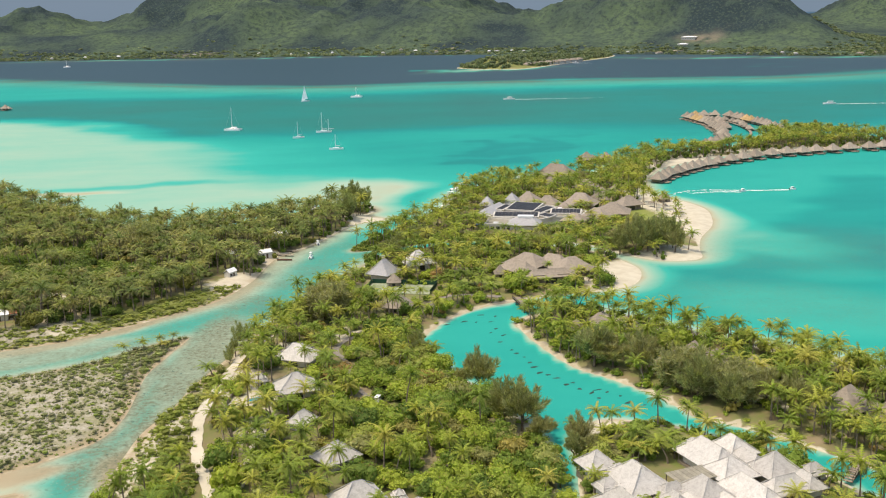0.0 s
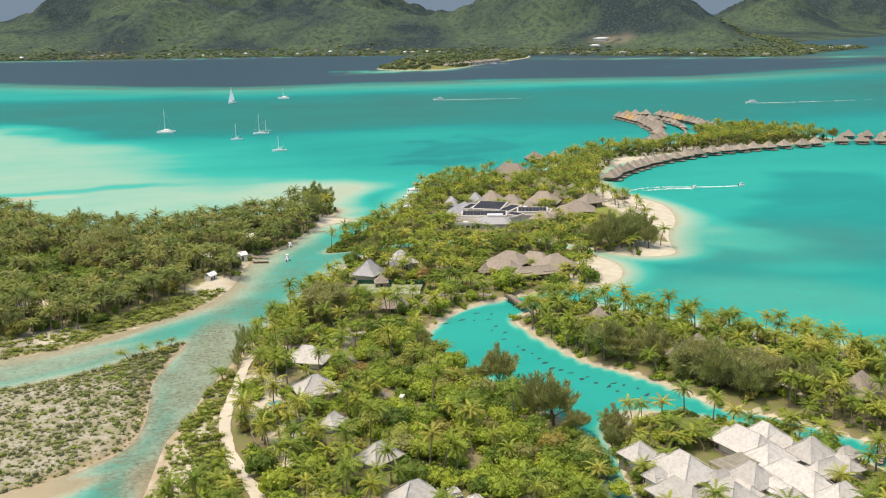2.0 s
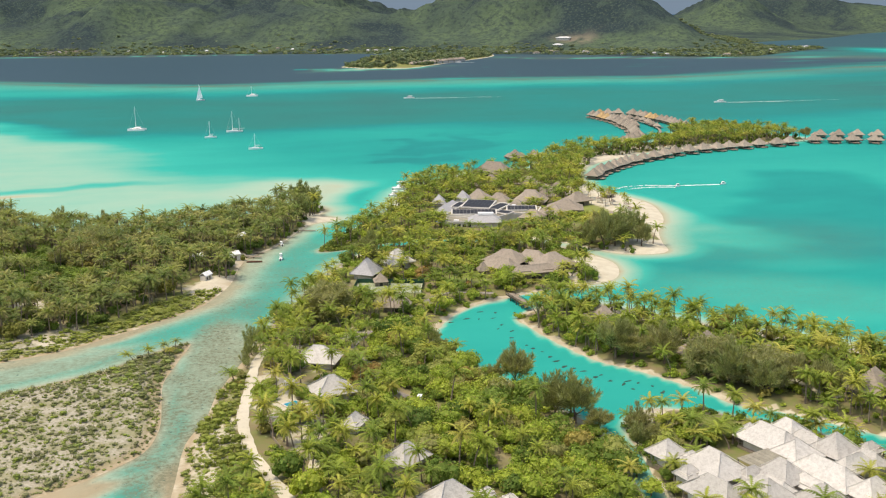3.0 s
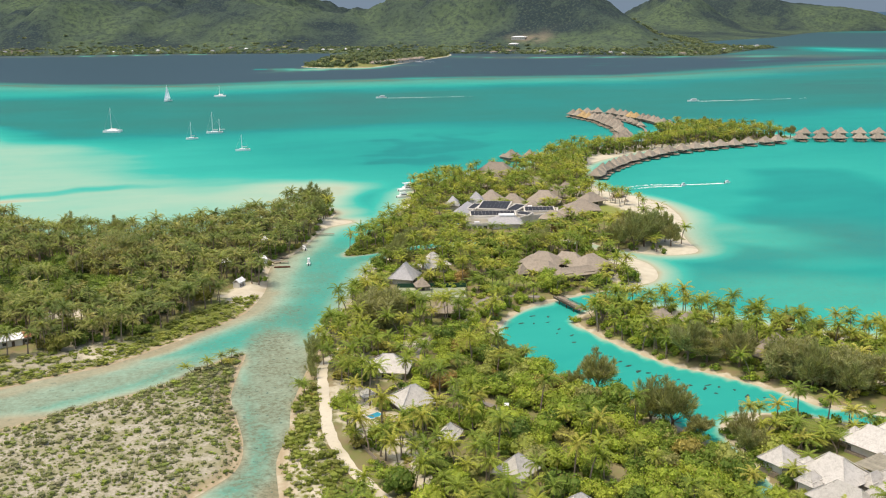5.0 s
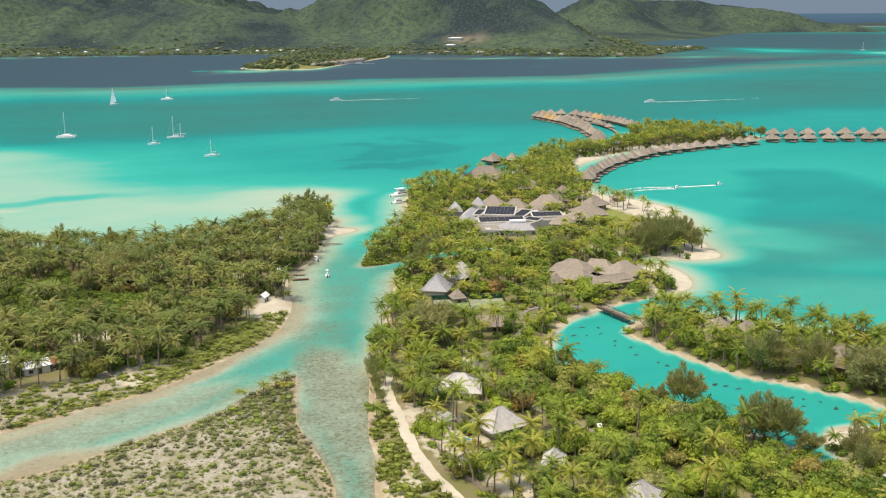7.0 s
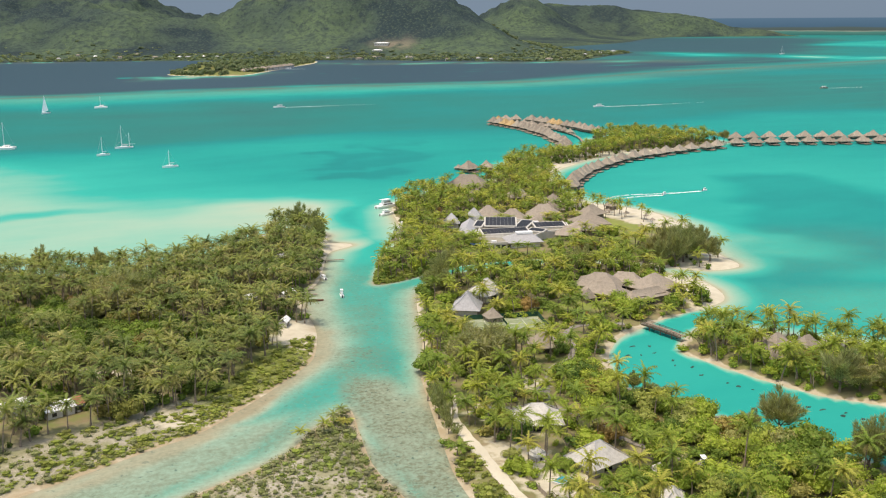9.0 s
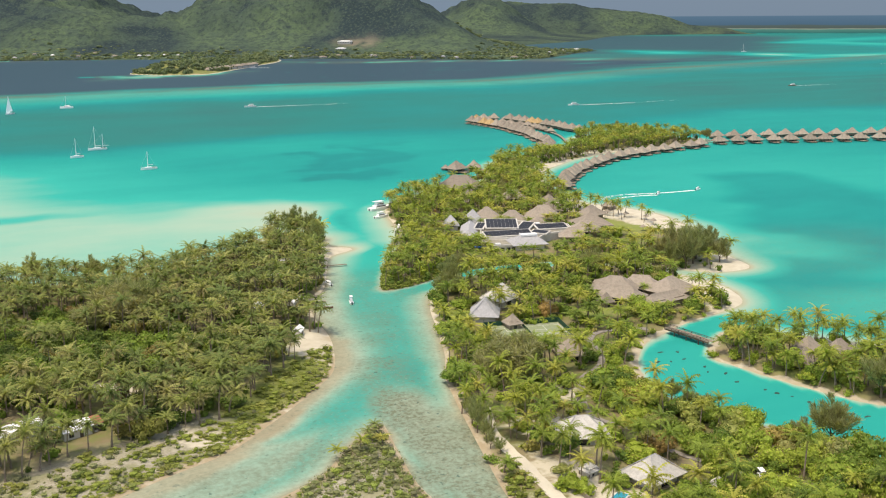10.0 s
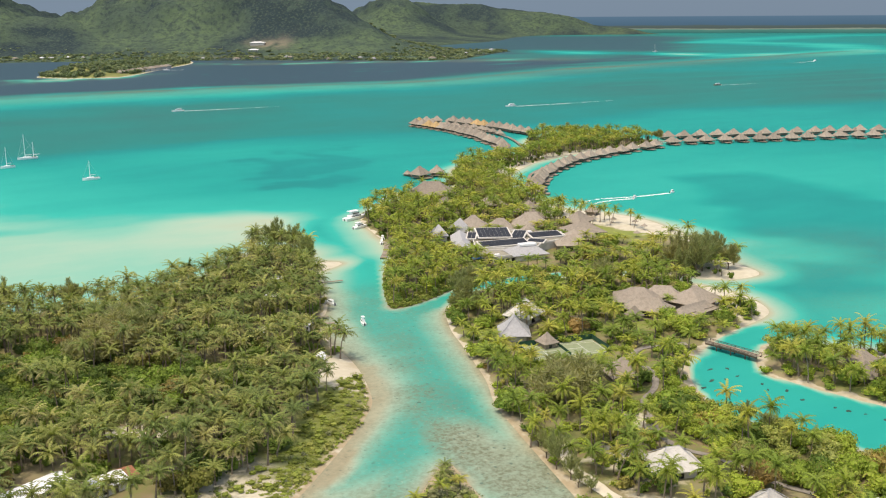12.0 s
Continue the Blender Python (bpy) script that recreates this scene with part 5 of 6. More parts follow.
def wake(points, w0, w1, label):
    """Broken foam behind a boat: many small flecks that spread and thin out."""
    rng = np.random.default_rng(int(abs(points[0][0])))
    ln = line(points, 0.6)
    vs, fs = [], []
    for i, (x, y) in enumerate(ln):
        t = i / len(ln)
        w = w0 + (w1 - w0) * t
        for _ in range(5 if rng.random() > t * 0.9 else 0):
            cx, cy, s = x + rng.normal() * w * 0.35, y + rng.normal() * w * 0.35, (0.25 + 0.5 * rng.random()) * (1.2 - 0.6 * t) * max(1.0, w0)
            k = len(vs)
            a = rng.random() * 6.3
            for j in range(5):
                vs.append((cx + s * (0.7 + 0.5 * rng.random()) * math.cos(a + j * 1.257), cy + s * (0.7 + 0.5 * rng.random()) * math.sin(a + j * 1.257), 0.05 + 0.02 * rng.random()))
            fs.append([k, k + 1, k + 2, k + 3, k + 4])
    tagged(new("boat_wake", mesh_of("boat_wake", vs, np.array(fs), [M_FOAM])), label, "wake", kind="stuff")


wake([(124, 1218), (170, 1214), (230, 1212)], 1.2, 3.0, "long thin white wake of a motor boat")
wake([(446, 1066), (500, 1063), (580, 1066)], 1.2, 3.5, "long thin white wake of a motor boat")
wake([(182, 562), (172, 564), (160, 563), (150, 560)], 1.0, 3.0, "white churned wake of a jet boat")
wake([(211, 565), (190, 566), (165, 571), (150, 566), (143, 556)], 0.8, 2.6, "white churned wake of a jet boat")
wake([(858, 1175), (890, 1172), (930, 1170)], 1.2, 3.0, "thin pale wake of an excursion boat")
wake([(1494, 1558), (1450, 1545), (1400, 1535)], 1.4, 4.0, "thin pale wake of a tour boat")
wake([(337, 2033), (360, 2025)], 2.0, 4.0, "short pale wake by the islet")

# ---- vegetation ----
rng = np.random.default_rng(7)


def palm_parts(seed, fronds=22, leaflets=8, radius=3.7, height=9.0):
    """A coconut palm: a leaning tapered trunk and a full crown of long arched fronds, each a row of drooping leaflets on both sides of its spine."""
    r = np.random.default_rng(seed)
    lean = r.normal(0, 0.9, 2)
    tv, tf = [], []
    rings, n = 4, 4
    for i in range(rings):
        t = i / (rings - 1)
        rad = 0.20 - 0.09 * t + (0.12 if i == 0 else 0)
        for j in range(n):
            a = j / n * 2 * math.pi
            tv.append((lean[0] * t * t + rad * math.cos(a), lean[1] * t * t + rad * math.sin(a), -0.6 + (height + 0.6) * t))
    for i in range(rings - 1):
        for j in range(n):
            a, b = i * n + j, i * n + (j + 1) % n
            tf += [(a, b, b + n), (a, b + n, a + n)]
    cv, cf, age = [], [], []
    for k in range(fronds):
        yaw = k * 2.399 + r.normal(0, 0.2)
        old = (k + 0.5) / fronds
        ang = 1.35 - 1.65 * old + r.normal(0, 0.12)
        ln = radius * (0.85 + 0.35 * r.random()) * (0.78 + 0.30 * math.sin(math.pi * min(1.0, old + 0.3)))
        bend = (1.0 + 0.75 * r.random()) / leaflets
        p = np.array((lean[0], lean[1], height - 0.3 * old))
        d = np.array((math.cos(yaw), math.sin(yaw)))
        twist = r.normal(0, 0.25)
        pts = [p]
        for s in range(leaflets):
            ang -= bend * (0.45 + 1.2 * s / leaflets)
            p = p + ln / leaflets * np.array((d[0] * math.cos(ang), d[1] * math.cos(ang), math.sin(ang)))
            pts.append(p)
        side = np.array((-d[1], d[0], 0))
        a_ = np.clip(old * 0.7 + r.normal(0, 0.12), 0, 1) if old < 0.9 else 0.7 + 0.3 * r.random()
        i0 = len(cv)
        cv += pts
        for sg in (-1, 1):
            for s in range(leaflets):
                t = (s + 0.5) / leaflets
                lf = radius * (0.06 + 0.125 * math.sin(math.pi * min(1.0, 0.2 + 0.72 * t))) * (0.75 + 0.5 * r.random())
                fwd = (pts[s + 1] - pts[s]) / (ln / leaflets)
                cv.append((pts[s] + pts[s + 1]) / 2 + side * sg * lf * 0.80 + fwd * lf * (0.45 + 0.3 * t) + np.array((0, 0, lf * (sg * twist - 0.25 - 0.45 * old - 0.3 * r.random()))))
                a, b, c = i0 + s, i0 + s + 1, len(cv) - 1
                cf.append((a, b, c) if sg < 0 else (b, a, c))
        age += [a_] * (len(cv) - i0)
    return (np.array(tv), np.array(tf)), (np.array(cv), np.array(cf), np.array(age))


def ball(n_lat=4, n_lon=7):
    v = [(0, 0, 1)]
    for i in range(1, n_lat):
        for j in range(n_lon):
            a, b = math.pi * i / n_lat, 2 * math.pi * (j + 0.5 * (i % 2)) / n_lon
            v.append((math.sin(a) * math.cos(b), math.sin(a) * math.sin(b), math.cos(a)))
    v.append((0, 0, -1))
    f = []
    for j in range(n_lon):
        f.append((0, 1 + j, 1 + (j + 1) % n_lon))
        for i in range(n_lat - 2):
            a, b = 1 + i * n_lon + j, 1 + i * n_lon + (j + 1) % n_lon
            f += [(a, a + n_lon, b), (b, a + n_lon, b + n_lon)]
        k = 1 + (n_lat - 2) * n_lon
        f.append((k + j, len(v) - 1, k + (j + 1) % n_lon))
    return np.array(v), np.array(f)


def crown_parts(seed, lobes=6, leaves=150, size=0.75, flat=0.75, core=(4, 7), wisp=0.0, trunk=True, fill=0.88, low=0.25, swell=0.6):
    """A tree of unit width: a forked trunk; foliage of soft lobes with many leaf clumps standing out of them. wisp: leaves drawn out into needles."""
    r = np.random.default_rng(seed)
    bv, bf = ball(*core)
    cs = [(np.array((0, 0, 0.55 * flat)), 0.62)]
    for k in range(lobes):
        a = k * 2.4 + r.random()
        q = 0.45 + 0.25 * r.random()
        cs.append((np.array((q * math.cos(a), q * math.sin(a), flat * (low + swell * r.random()))), 0.30 + 0.18 * r.random()))
    tv, tf = [], []
    for (ax, ay, az, ar), (bx, by, bz, br) in [] if not trunk else [((0, 0, -0.3, 0.07), (0, 0, 0.3, 0.045))] + [((0, 0, 0.2, 0.04), (*(c * 0.8), 0.015)) for c, _ in cs[1:4]]:
        k = len(tv)
        tv += [(ax + ar * math.cos(j * 1.571), ay + ar * math.sin(j * 1.571), az) for j in range(4)] + [(bx + br * math.cos(j * 1.571), by + br * math.sin(j * 1.571), bz) for j in range(4)]
        for j in range(4):
            q = (j + 1) % 4
            tf += [(k + j, k + q, k + 4 + q), (k + j, k + 4 + q, k + 4 + j)]
    lv, lf, age = [], [], []
    for c, s in cs:
        k = len(lv)
        lv += list(bv * s * fill * np.array((1, 1, flat)) * (0.86 + 0.28 * r.random((len(bv), 1))) + c)
        lf += [tuple(q) for q in bf + k]
        age += list(0.25 * r.random(len(bv)))
    tot = sum(s * s for _, s in cs)
    for c, s in cs:
        for _ in range(int(leaves * s * s / tot)):
            d = r.normal(size=3)
            d[2] = abs(d[2]) * 1.0 - 0.15
            d /= np.linalg.norm(d)
            p = c + d * s * (0.85 + 0.25 * r.random()) * np.array((1, 1, flat))
            nrm = d + r.normal(size=3) * 0.4 + np.array((0, 0, 0.45))
            nrm /= np.linalg.norm(nrm)
            u = np.cross(nrm, r.normal(size=3))
            u /= np.linalg.norm(u)
            w = np.cross(nrm, u)
            h = size * 0.16 * (0.6 + 0.8 * r.random())
            k = len(lv)
            if wisp and r.random() < 0.6:
                g = d * 0.8 + np.array((0, 0, 0.6)) + r.normal(size=3) * 0.35
                lv += [p - u * h * 0.4 - d * h * 0.5, p + u * h * 0.4 - d * h * 0.5, p + g * h * wisp]
                lf.append((k, k + 1, k + 2))
                age += [r.random() * 0.8] * 3
            else:
                lv += [p - u * h, p + u * h, p + w * h * 1.5 + nrm * h * 0.4]
                lf.append((k, k + 1, k + 2))
                age += [r.random() ** 3] * 3
    return (np.array(tv).reshape(-1, 3), np.array(tf, int).reshape(-1, 3)), (np.array(lv), np.array(lf), np.array(age))


def ironwood_parts(seed, plumes=15, wisps=150, tall=1.3, heart=0.22, lean_most=1.0, upright=1.0):
    """An ironwood of unit radius: a forked trunk, a thin dark heart and feathery plumes of needles, fanned out and upward."""
    r = np.random.default_rng(seed)
    (tv, tf), _ = crown_parts(seed, 4, 0, 0.4, tall, (3, 5), 0.0, True, 0.4)
    bv, bf = ball(4, 8)
    lv = [d * heart * np.array((1.25, 1.25, tall)) * (0.75 + 0.5 * r.random()) + np.array((0, 0, 0.50 * tall)) for d in bv]
    lf, age = [tuple(q) for q in bf], [0.1] * len(bv)
    for j in range(plumes):
        yaw, lean = j * 2.399 + r.normal(0, 0.3), lean_most * math.sqrt((j + 0.3) / plumes)
        ax = np.array((math.sin(lean) * math.cos(yaw), math.sin(lean) * math.sin(yaw), math.cos(lean) * tall * (0.75 + 0.4 * r.random())))
        ln, root = 0.72 + 0.36 * r.random(), np.array((0, 0, 0.12 + 0.2 * r.random()))
        up = ax / np.linalg.norm(ax)
        tone = 0.25 * r.random()
        for _ in range(wisps):
            t = 0.30 + 0.70 * r.random() ** 0.8
            rad = r.normal(size=3)
            rad -= up * (rad @ up)
            rad /= np.linalg.norm(rad)
            p = root + ax * ln * t + rad * 0.24 * (1.25 - t) * math.sqrt(r.random())
            g = up * upright + rad * 0.6 + np.array((0, 0, 0.3)) + r.normal(size=3) * 0.3
            g /= np.linalg.norm(g)
            u = np.cross(g, r.normal(size=3))
            u /= np.linalg.norm(u)
            wl, wd = (0.15 + 0.18 * r.random()) * (1.2 - 0.4 * t), 0.013 + 0.014 * r.random()
            k = len(lv)
            lv += [p - u * wd, p + u * wd, p + g * wl]
            lf.append((k, k + 1, k + 2))
            age += [tone + 0.7 * r.random() ** 2] * 3
    return (tv, tf), (np.array(lv), np.array(lf), np.array(age))


def scatter(poly, space, seed, low=2.5):
    """Evenly loose points inside a shore line."""
    r = np.random.default_rng(seed)
    lo, hi = poly.min(0), poly.max(0)
    lo, hi = np.maximum(lo, (-262, 168)), np.minimum(hi, (400, 830))
    gx, gy = np.meshgrid(np.arange(lo[0], hi[0], space), np.arange(lo[1], hi[1], space))
    gx[::2] += space / 2
    p = np.column_stack((gx.ravel(), gy.ravel())) + r.uniform(-0.42, 0.42, (gx.size, 2)) * space
    d = -away(p[:, 0], p[:, 1], poly)
    return p[d > low], d[d > low]


def free(p, extra=0.0):
    ok = np.ones(len(p), bool)
    for x, y, r in KEEP:
        ok &= (p[:, 0] - x) ** 2 + (p[:, 1] - y) ** 2 > (r + extra) ** 2
    return ok


def ground_z(p):
    d = land(p[:, 0], p[:, 1])
    return np.clip(d * 0.16, -2.5, 1.1) + np.where(d > 3, 0.35 * wobble(p[:, 0], p[:, 1], 14.0), 0)


def on(p, ovals):
    k = np.zeros(len(p))
    for b in ovals:
        k = np.maximum(k, blob(p[:, 0], p[:, 1], *b))
    return k


def visible_part(p):
    """The stretch of plan that lies before the camera's way."""
    return (p[:, 1] > 172 + np.clip(p[:, 0] + 40, -60, 0) * -0.9) & (p[:, 0] < 60 + p[:, 1] * 0.45) & (p[:, 0] > np.minimum(-190, -22 - 0.41 * p[:, 1]))


class Grove:
    """Many copies of the given meshes joined into one mesh."""

    def __init__(self):
        self.v, self.f, self.s, self.a, self.t, self.n = [], [], [], [], [], 0

    def add(self, v, f, slot, m, tint, age=None):
        q = v @ m[0].T + m[1]
        self.v.append(q), self.f.append(f + self.n), self.s.append(np.full(len(f), slot))
        self.a.append(np.zeros(len(v)) if age is None else age), self.t.append(np.full(len(v), tint))
        self.n += len(v)

    def make(self, name, mats, label, category):
        me = mesh_of(name, np.concatenate(self.v), np.concatenate(self.f), mats, {"age": np.concatenate(self.a), "tint": np.concatenate(self.t)}, np.concatenate(self.s))
        return tagged(new(name, me), label, category, kind="stuff")


def turned(x, y, z, yaw, s, tall=1.0, tilt=0.0):
    c, n = math.cos(yaw), math.sin(yaw)
    rot = np.array(((c, -n, 0), (n, c, 0), (0, 0, 1)))
    return rot @ np.diag((s, s, s * tall)) if not tilt else rot @ np.array(((1, 0, tilt), (0, 1, 0), (-tilt, 0, 1))) @ np.diag((s, s, s * tall)), np.array((x, y, z))


def tree_things(name, kinds, spots, mats, part_names, labels, category, group):
    """Trees as things of their own: each has its trunk and crown; alike trees share meshes."""
    sets = []
    for k in kinds:
        meshes = []
        for (g, mt, pn) in zip(k, mats, part_names):
            v, f = g[0], g[1]
            a = g[2] if len(g) > 2 else np.zeros(len(v))
            meshes.append((pn, mesh_of(pn, v, f, [mt], {"age": a, "tint": np.zeros(len(v))})))
        sets.append(meshes)
    for i, (x, y, z, yaw, s, tall) in enumerate(spots):
        ob = thing(name, labels[i % len(labels)] if isinstance(labels, list) else labels, category, pose(x, y, z, 0, 0, math.degrees(yaw)), group)
        ob.scale = (s, s, s * tall)
        for pn, me in sets[i % len(sets)]:
            o = new(pn, me)
            o.parent = ob


PALMS = [palm_parts(k, 23, 8, 3.5, 8.2 + 0.5 * (k % 3)) for k in range(8)]
PALMS_FAR = [palm_parts(20 + k, 20, 6, 3.5, 9.2) for k in range(6)]
CROWNS = [crown_parts(k, 5 + k % 4, 640, 0.36, 0.70 + 0.06 * (k % 4), (3, 6), 0.0, True, 0.74) for k in range(8)]
BUSHES = [crown_parts(30 + k, 2, 90, 0.8, 0.7, (3, 5), 0.0, False, 0.76) for k in range(6)]
DOMES = [crown_parts(80 + k, 1, 70, 0.46, 0.62, (3, 6), 1.3, False, 0.66, 0.10, 0.25) for k in range(6)]
BUSHLETS = [crown_parts(180 + k, 3, 130, 0.38, 0.7, (3, 6), 0.4, False, 0.66, 0.10, 0.35) for k in range(5)]
SCRUBLETS = [crown_parts(60 + k, 0, 15, 1.05, 0.7, (3, 5), 1.2, False, 0.8) for k in range(6)]
TUFTS = [crown_parts(50 + k, 0, 18, 1.4, 0.9, (3, 6), 0.0, False) for k in range(6)]
IRONS = [ironwood_parts(70 + k, 18, 175, 1.25 + 0.12 * k, 0.13) for k in range(5)]
BROAD_IRONS = [ironwood_parts(110 + k, 55, 100, 1.0 + 0.1 * k, 0.42, 1.35, 0.25) for k in range(2)]

WISPY = [ironwood_parts(95 + k, 9, 110, 1.7, 0.2) for k in range(2)]

# where each kind grows
BARE = [(143, 462, 9, 30, 8), (136, 438, 8, 12, 20), (108, 466, 20, 8, 20), (126, 440, 7, 14, 0), (112, 433, 19, 9, -20), (98, 432, 9, 8, 0), (140, 478, 7, 26, 12), (124, 482, 18, 30, 35), (131, 520, 14, 24, 10), (140, 505, 17, 36, 10), (133, 545, 10, 26, 0), (84, 384, 13, 22, 0), (115, 411, 12, 8, 0), (122, 488, 8, 22, 40), (-18, 397, 5, 6, 0), (24, 380, 8, 5, 0), (-72, 386, 9, 15, 30), (-62, 240, 8, 36, 0),
        (-128, 376, 12, 7, 0), (140, 266, 26, 8, -40), (112, 293, 12, 5, -40), (182, 676, 20, 8, 40), (-20, 512, 9, 9, 0), (60, 229, 6, 3, -30), (43, 238, 9, 5, 0)]
LEAFY = [(-138, 402, 26, 15, 0), (6, 232, 26, 50, 12), (-6, 300, 18, 24, 20), (0, 270, 20, 26, 0), (-180, 400, 60, 34, 20), (-110, 398, 22, 14, 0), (-150, 440, 40, 12, 0), (10, 200, 22, 26, 0)]
SCRUBBY = [(-66, 246, 10, 40, 0), (-150, 312, 70, 16, 20), (-84, 360, 9, 30, -38), (-100, 340, 8, 22, -48), (-65, 300, 6, 40, -8)]
LOW = [(208, 738, 30, 14, 10), (250, 765, 20, 20, 40), (48, 458, 40, 16, -10), (-8, 360, 16, 9, 0), (38, 372, 24, 12, -30), (10, 360, 14, 10, 0), (100, 480, 20, 16, 0), (-16, 382, 14, 10, 0), (60, 500, 44, 40, 0), (85, 595, 24, 20, 0), (45, 385, 22, 18, 0), (52, 205, 30, 26, 0)]
iron_spots = [(-124, 437, 22), (-117, 442, 19), (-131, 434, 18), (-32, 335, 21), (-27, 339, 13), (52, 425, 15), (56, 429, 11), (104, 427, 17), (98, 421, 13), (92, 418, 13), (109, 418, 11), (90, 428, 12), (97, 433, 12), (86, 420, 10), (110, 426, 11), (84, 429, 10),
              (15.5, 264, 13), (11, 269, 8), (24, 236, 15), (20, 240, 12), (28, 231, 10), (25, 243, 10), (36, 224, 9), (38, 220, 8), (34, 219, 7), (50, 281, 15), (55, 279, 14), (62, 273, 15), (70, 261, 17), (76, 255, 17), (82, 250, 17), (72, 252, 14), (79, 244, 14),
              (88, 246, 14), (93, 240, 12), (-33, 541, 15), (-27, 534, 13), (-33, 507, 13), (-36, 512, 11), (-125, 496, 13), (-146, 504, 12), (330, 800, 14), (322, 808, 12), (366, 748, 11), (112, 640, 10),
              (98, 584, 12), (120, 600, 11), (150, 668, 13), (-2, 437, 14), (4, 441, 12), (-13, 422, 12), (-9, 416, 10), (-7, 428, 10), (0, 297, 8), (-1, 303, 7), (340, 790, 10)]

palm_near, palm_far, broad_near, broad_far, bushes, tufts = [], [], [], [], [], []
for poly, space, seed in [(MAIN, 4.7, 1), (VILLA, 4.2, 2), (EAST, 4.2, 3), (NORTH, 4.7, 4), (LEFT, 4.1, 5)]:
    p, d = scatter(poly, space, seed, 1.6)
    r = np.random.default_rng(seed)
    good = free(p, 1.0) & ~((p[:, 1] > 440) & (p[:, 1] < 448) & (p[:, 0] > 25) & (p[:, 0] < 62)) & visible_part(p) & (on(p, BARE) < 0.35) & (on(p, SCRUBBY) < 0.5)
    for x, y, s in iron_spots:
        good &= (p[:, 0] - x) ** 2 + (p[:, 1] - y) ** 2 > (s * (0.55 if s > 19 else 0.42)) ** 2
    if poly is NORTH:
        good &= ~((d < 7) & (p[:, 0] > 118) & (p[:, 1] < 560))
    if poly is LEFT:
        good &= ~((d < 8.5) & (p[:, 0] > -125) & (p[:, 1] < 380))
    p, d = p[good], d[good]
    leaf = on(p, LEAFY)
    z, low = ground_z(p), on(p, LOW)
    share = 0.93 if poly is LEFT or poly is NORTH else 0.76 if poly is MAIN else 0.85
    for (x, y), zz, lf_, lo_ in zip(p, z, leaf, low):
        yaw, q = r.random() * 6.283, r.random()
        if q < share * (1 - 0.84 * lf_):
            s = 0.85 + 0.36 * r.random()
            tall = 0.45 + 0.55 * r.random() if poly is not LEFT else 0.50 + 0.50 * r.random()
            s *= 1.06 if poly is LEFT else 1.0
            tall *= 1 - 0.45 * lo_
            (palm_near if y < 400 else palm_far).append((x, y, zz, yaw, s, tall))
        else:
            (broad_near if y < 480 else broad_far).append((x, y, zz, yaw, 2.4 + 2.3 * r.random(), 1.0 + 0.5 * r.random()))
    p, d = scatter(poly, 3.2, seed + 40, 0.7)
    p = p[free(p, -0.3) & visible_part(p) & (on(p, BARE) < 0.3) & ~((d < 8) & (p[:, 0] > -125) & (p[:, 0] < -64) & (p[:, 1] < 380))]
    z = ground_z(p)
    for (x, y), zz in zip(p, z):
        if r.random() < (0.0 if poly is LEFT and on(np.array([(x, y)]), SCRUBBY)[0] > 0.3 else 0.30 if poly is LEFT else 0.45 if y < 400 else 0.30):
            (bushes if y < 400 and poly is not LEFT else tufts).append((x, y, zz - 0.2, r.random() * 6.283, 1.1 + 1.5 * r.random(), 0.8 + 0.7 * r.random()))
p, d = scatter(SCRUB, 1.45, 77, 0.6)
k = p[:, 0] > -190
p, d = p[k], d[k]
scrubs = [(x, y, zz - 0.1, rng.random() * 6.283, 0.35 + 0.75 * rng.random() ** 2, 0.5 + 0.4 * rng.random()) for (x, y), zz, dd, w in
          zip(p, ground_z(p), d, wobble(p[:, 0], p[:, 1], 9.0, 4.0)) if rng.random() < 0.78 + 0.4 * w]
p, d = scatter(SCRUB, 2.0, 87, 0.8)
k = p[:, 0] > -190
p, d = p[k], d[k]
domes = []
for (x, y), zz, dd, w, w2 in zip(p, ground_z(p), d, wobble(p[:, 0], p[:, 1], 10.0, 2.0), wobble(p[:, 0], p[:, 1], 26.0, 5.0)):
    tip = math.exp(-((x + 84) ** 2 + (y - 304) ** 2) / 300)
    if rng.random() < 0.76 + 0.40 * w + 0.30 * w2 + 0.15 * tip + (0.25 if dd < 6 else 0):
        domes.append((x, y, zz - 0.05, rng.random() * 6.283, 0.75 + 1.7 * rng.random() ** 2 + 0.8 * tip, 0.55 + 0.40 * rng.random()))
p, d = scatter(LEFT, 2.4, 78, 0.8)
p = p[(on(p, SCRUBBY) > 0.5) & free(p)]
scrubs += [(x, y, zz - 0.1, rng.random() * 6.283, 0.5 + 1.4 * rng.random() ** 2, 0.7) for (x, y), zz in zip(p, ground_z(p)) if rng.random() < 0.45]
p, d = scatter(LEFT, 2.6, 88, 1.2)
p = p[(on(p, SCRUBBY) > 0.5) & free(p)]
hedge = []
for (x, y), zz in zip(p, ground_z(p)):
    spot = (x, y, zz - 0.05, rng.random() * 6.283, 1.2 + 1.6 * rng.random(), 0.50 + 0.35 * rng.random())
    if rng.random() < 0.8 + 0.5 * min(0.0, float(wobble(np.array([x]), np.array([y]), 11.0, 3.0)[0])):
        (hedge if x > -120 or rng.random() < 0.6 else domes).append(spot)
p, d = scatter(MAIN, 2.4, 79, 0.8)
p = p[(on(p, SCRUBBY) > 0.4) & free(p)]
scrubs += [(x, y, zz - 0.1, rng.random() * 6.283, 0.5 + 1.5 * rng.random() ** 2, 0.75) for (x, y), zz in zip(p, ground_z(p)) if rng.random() < 0.55]

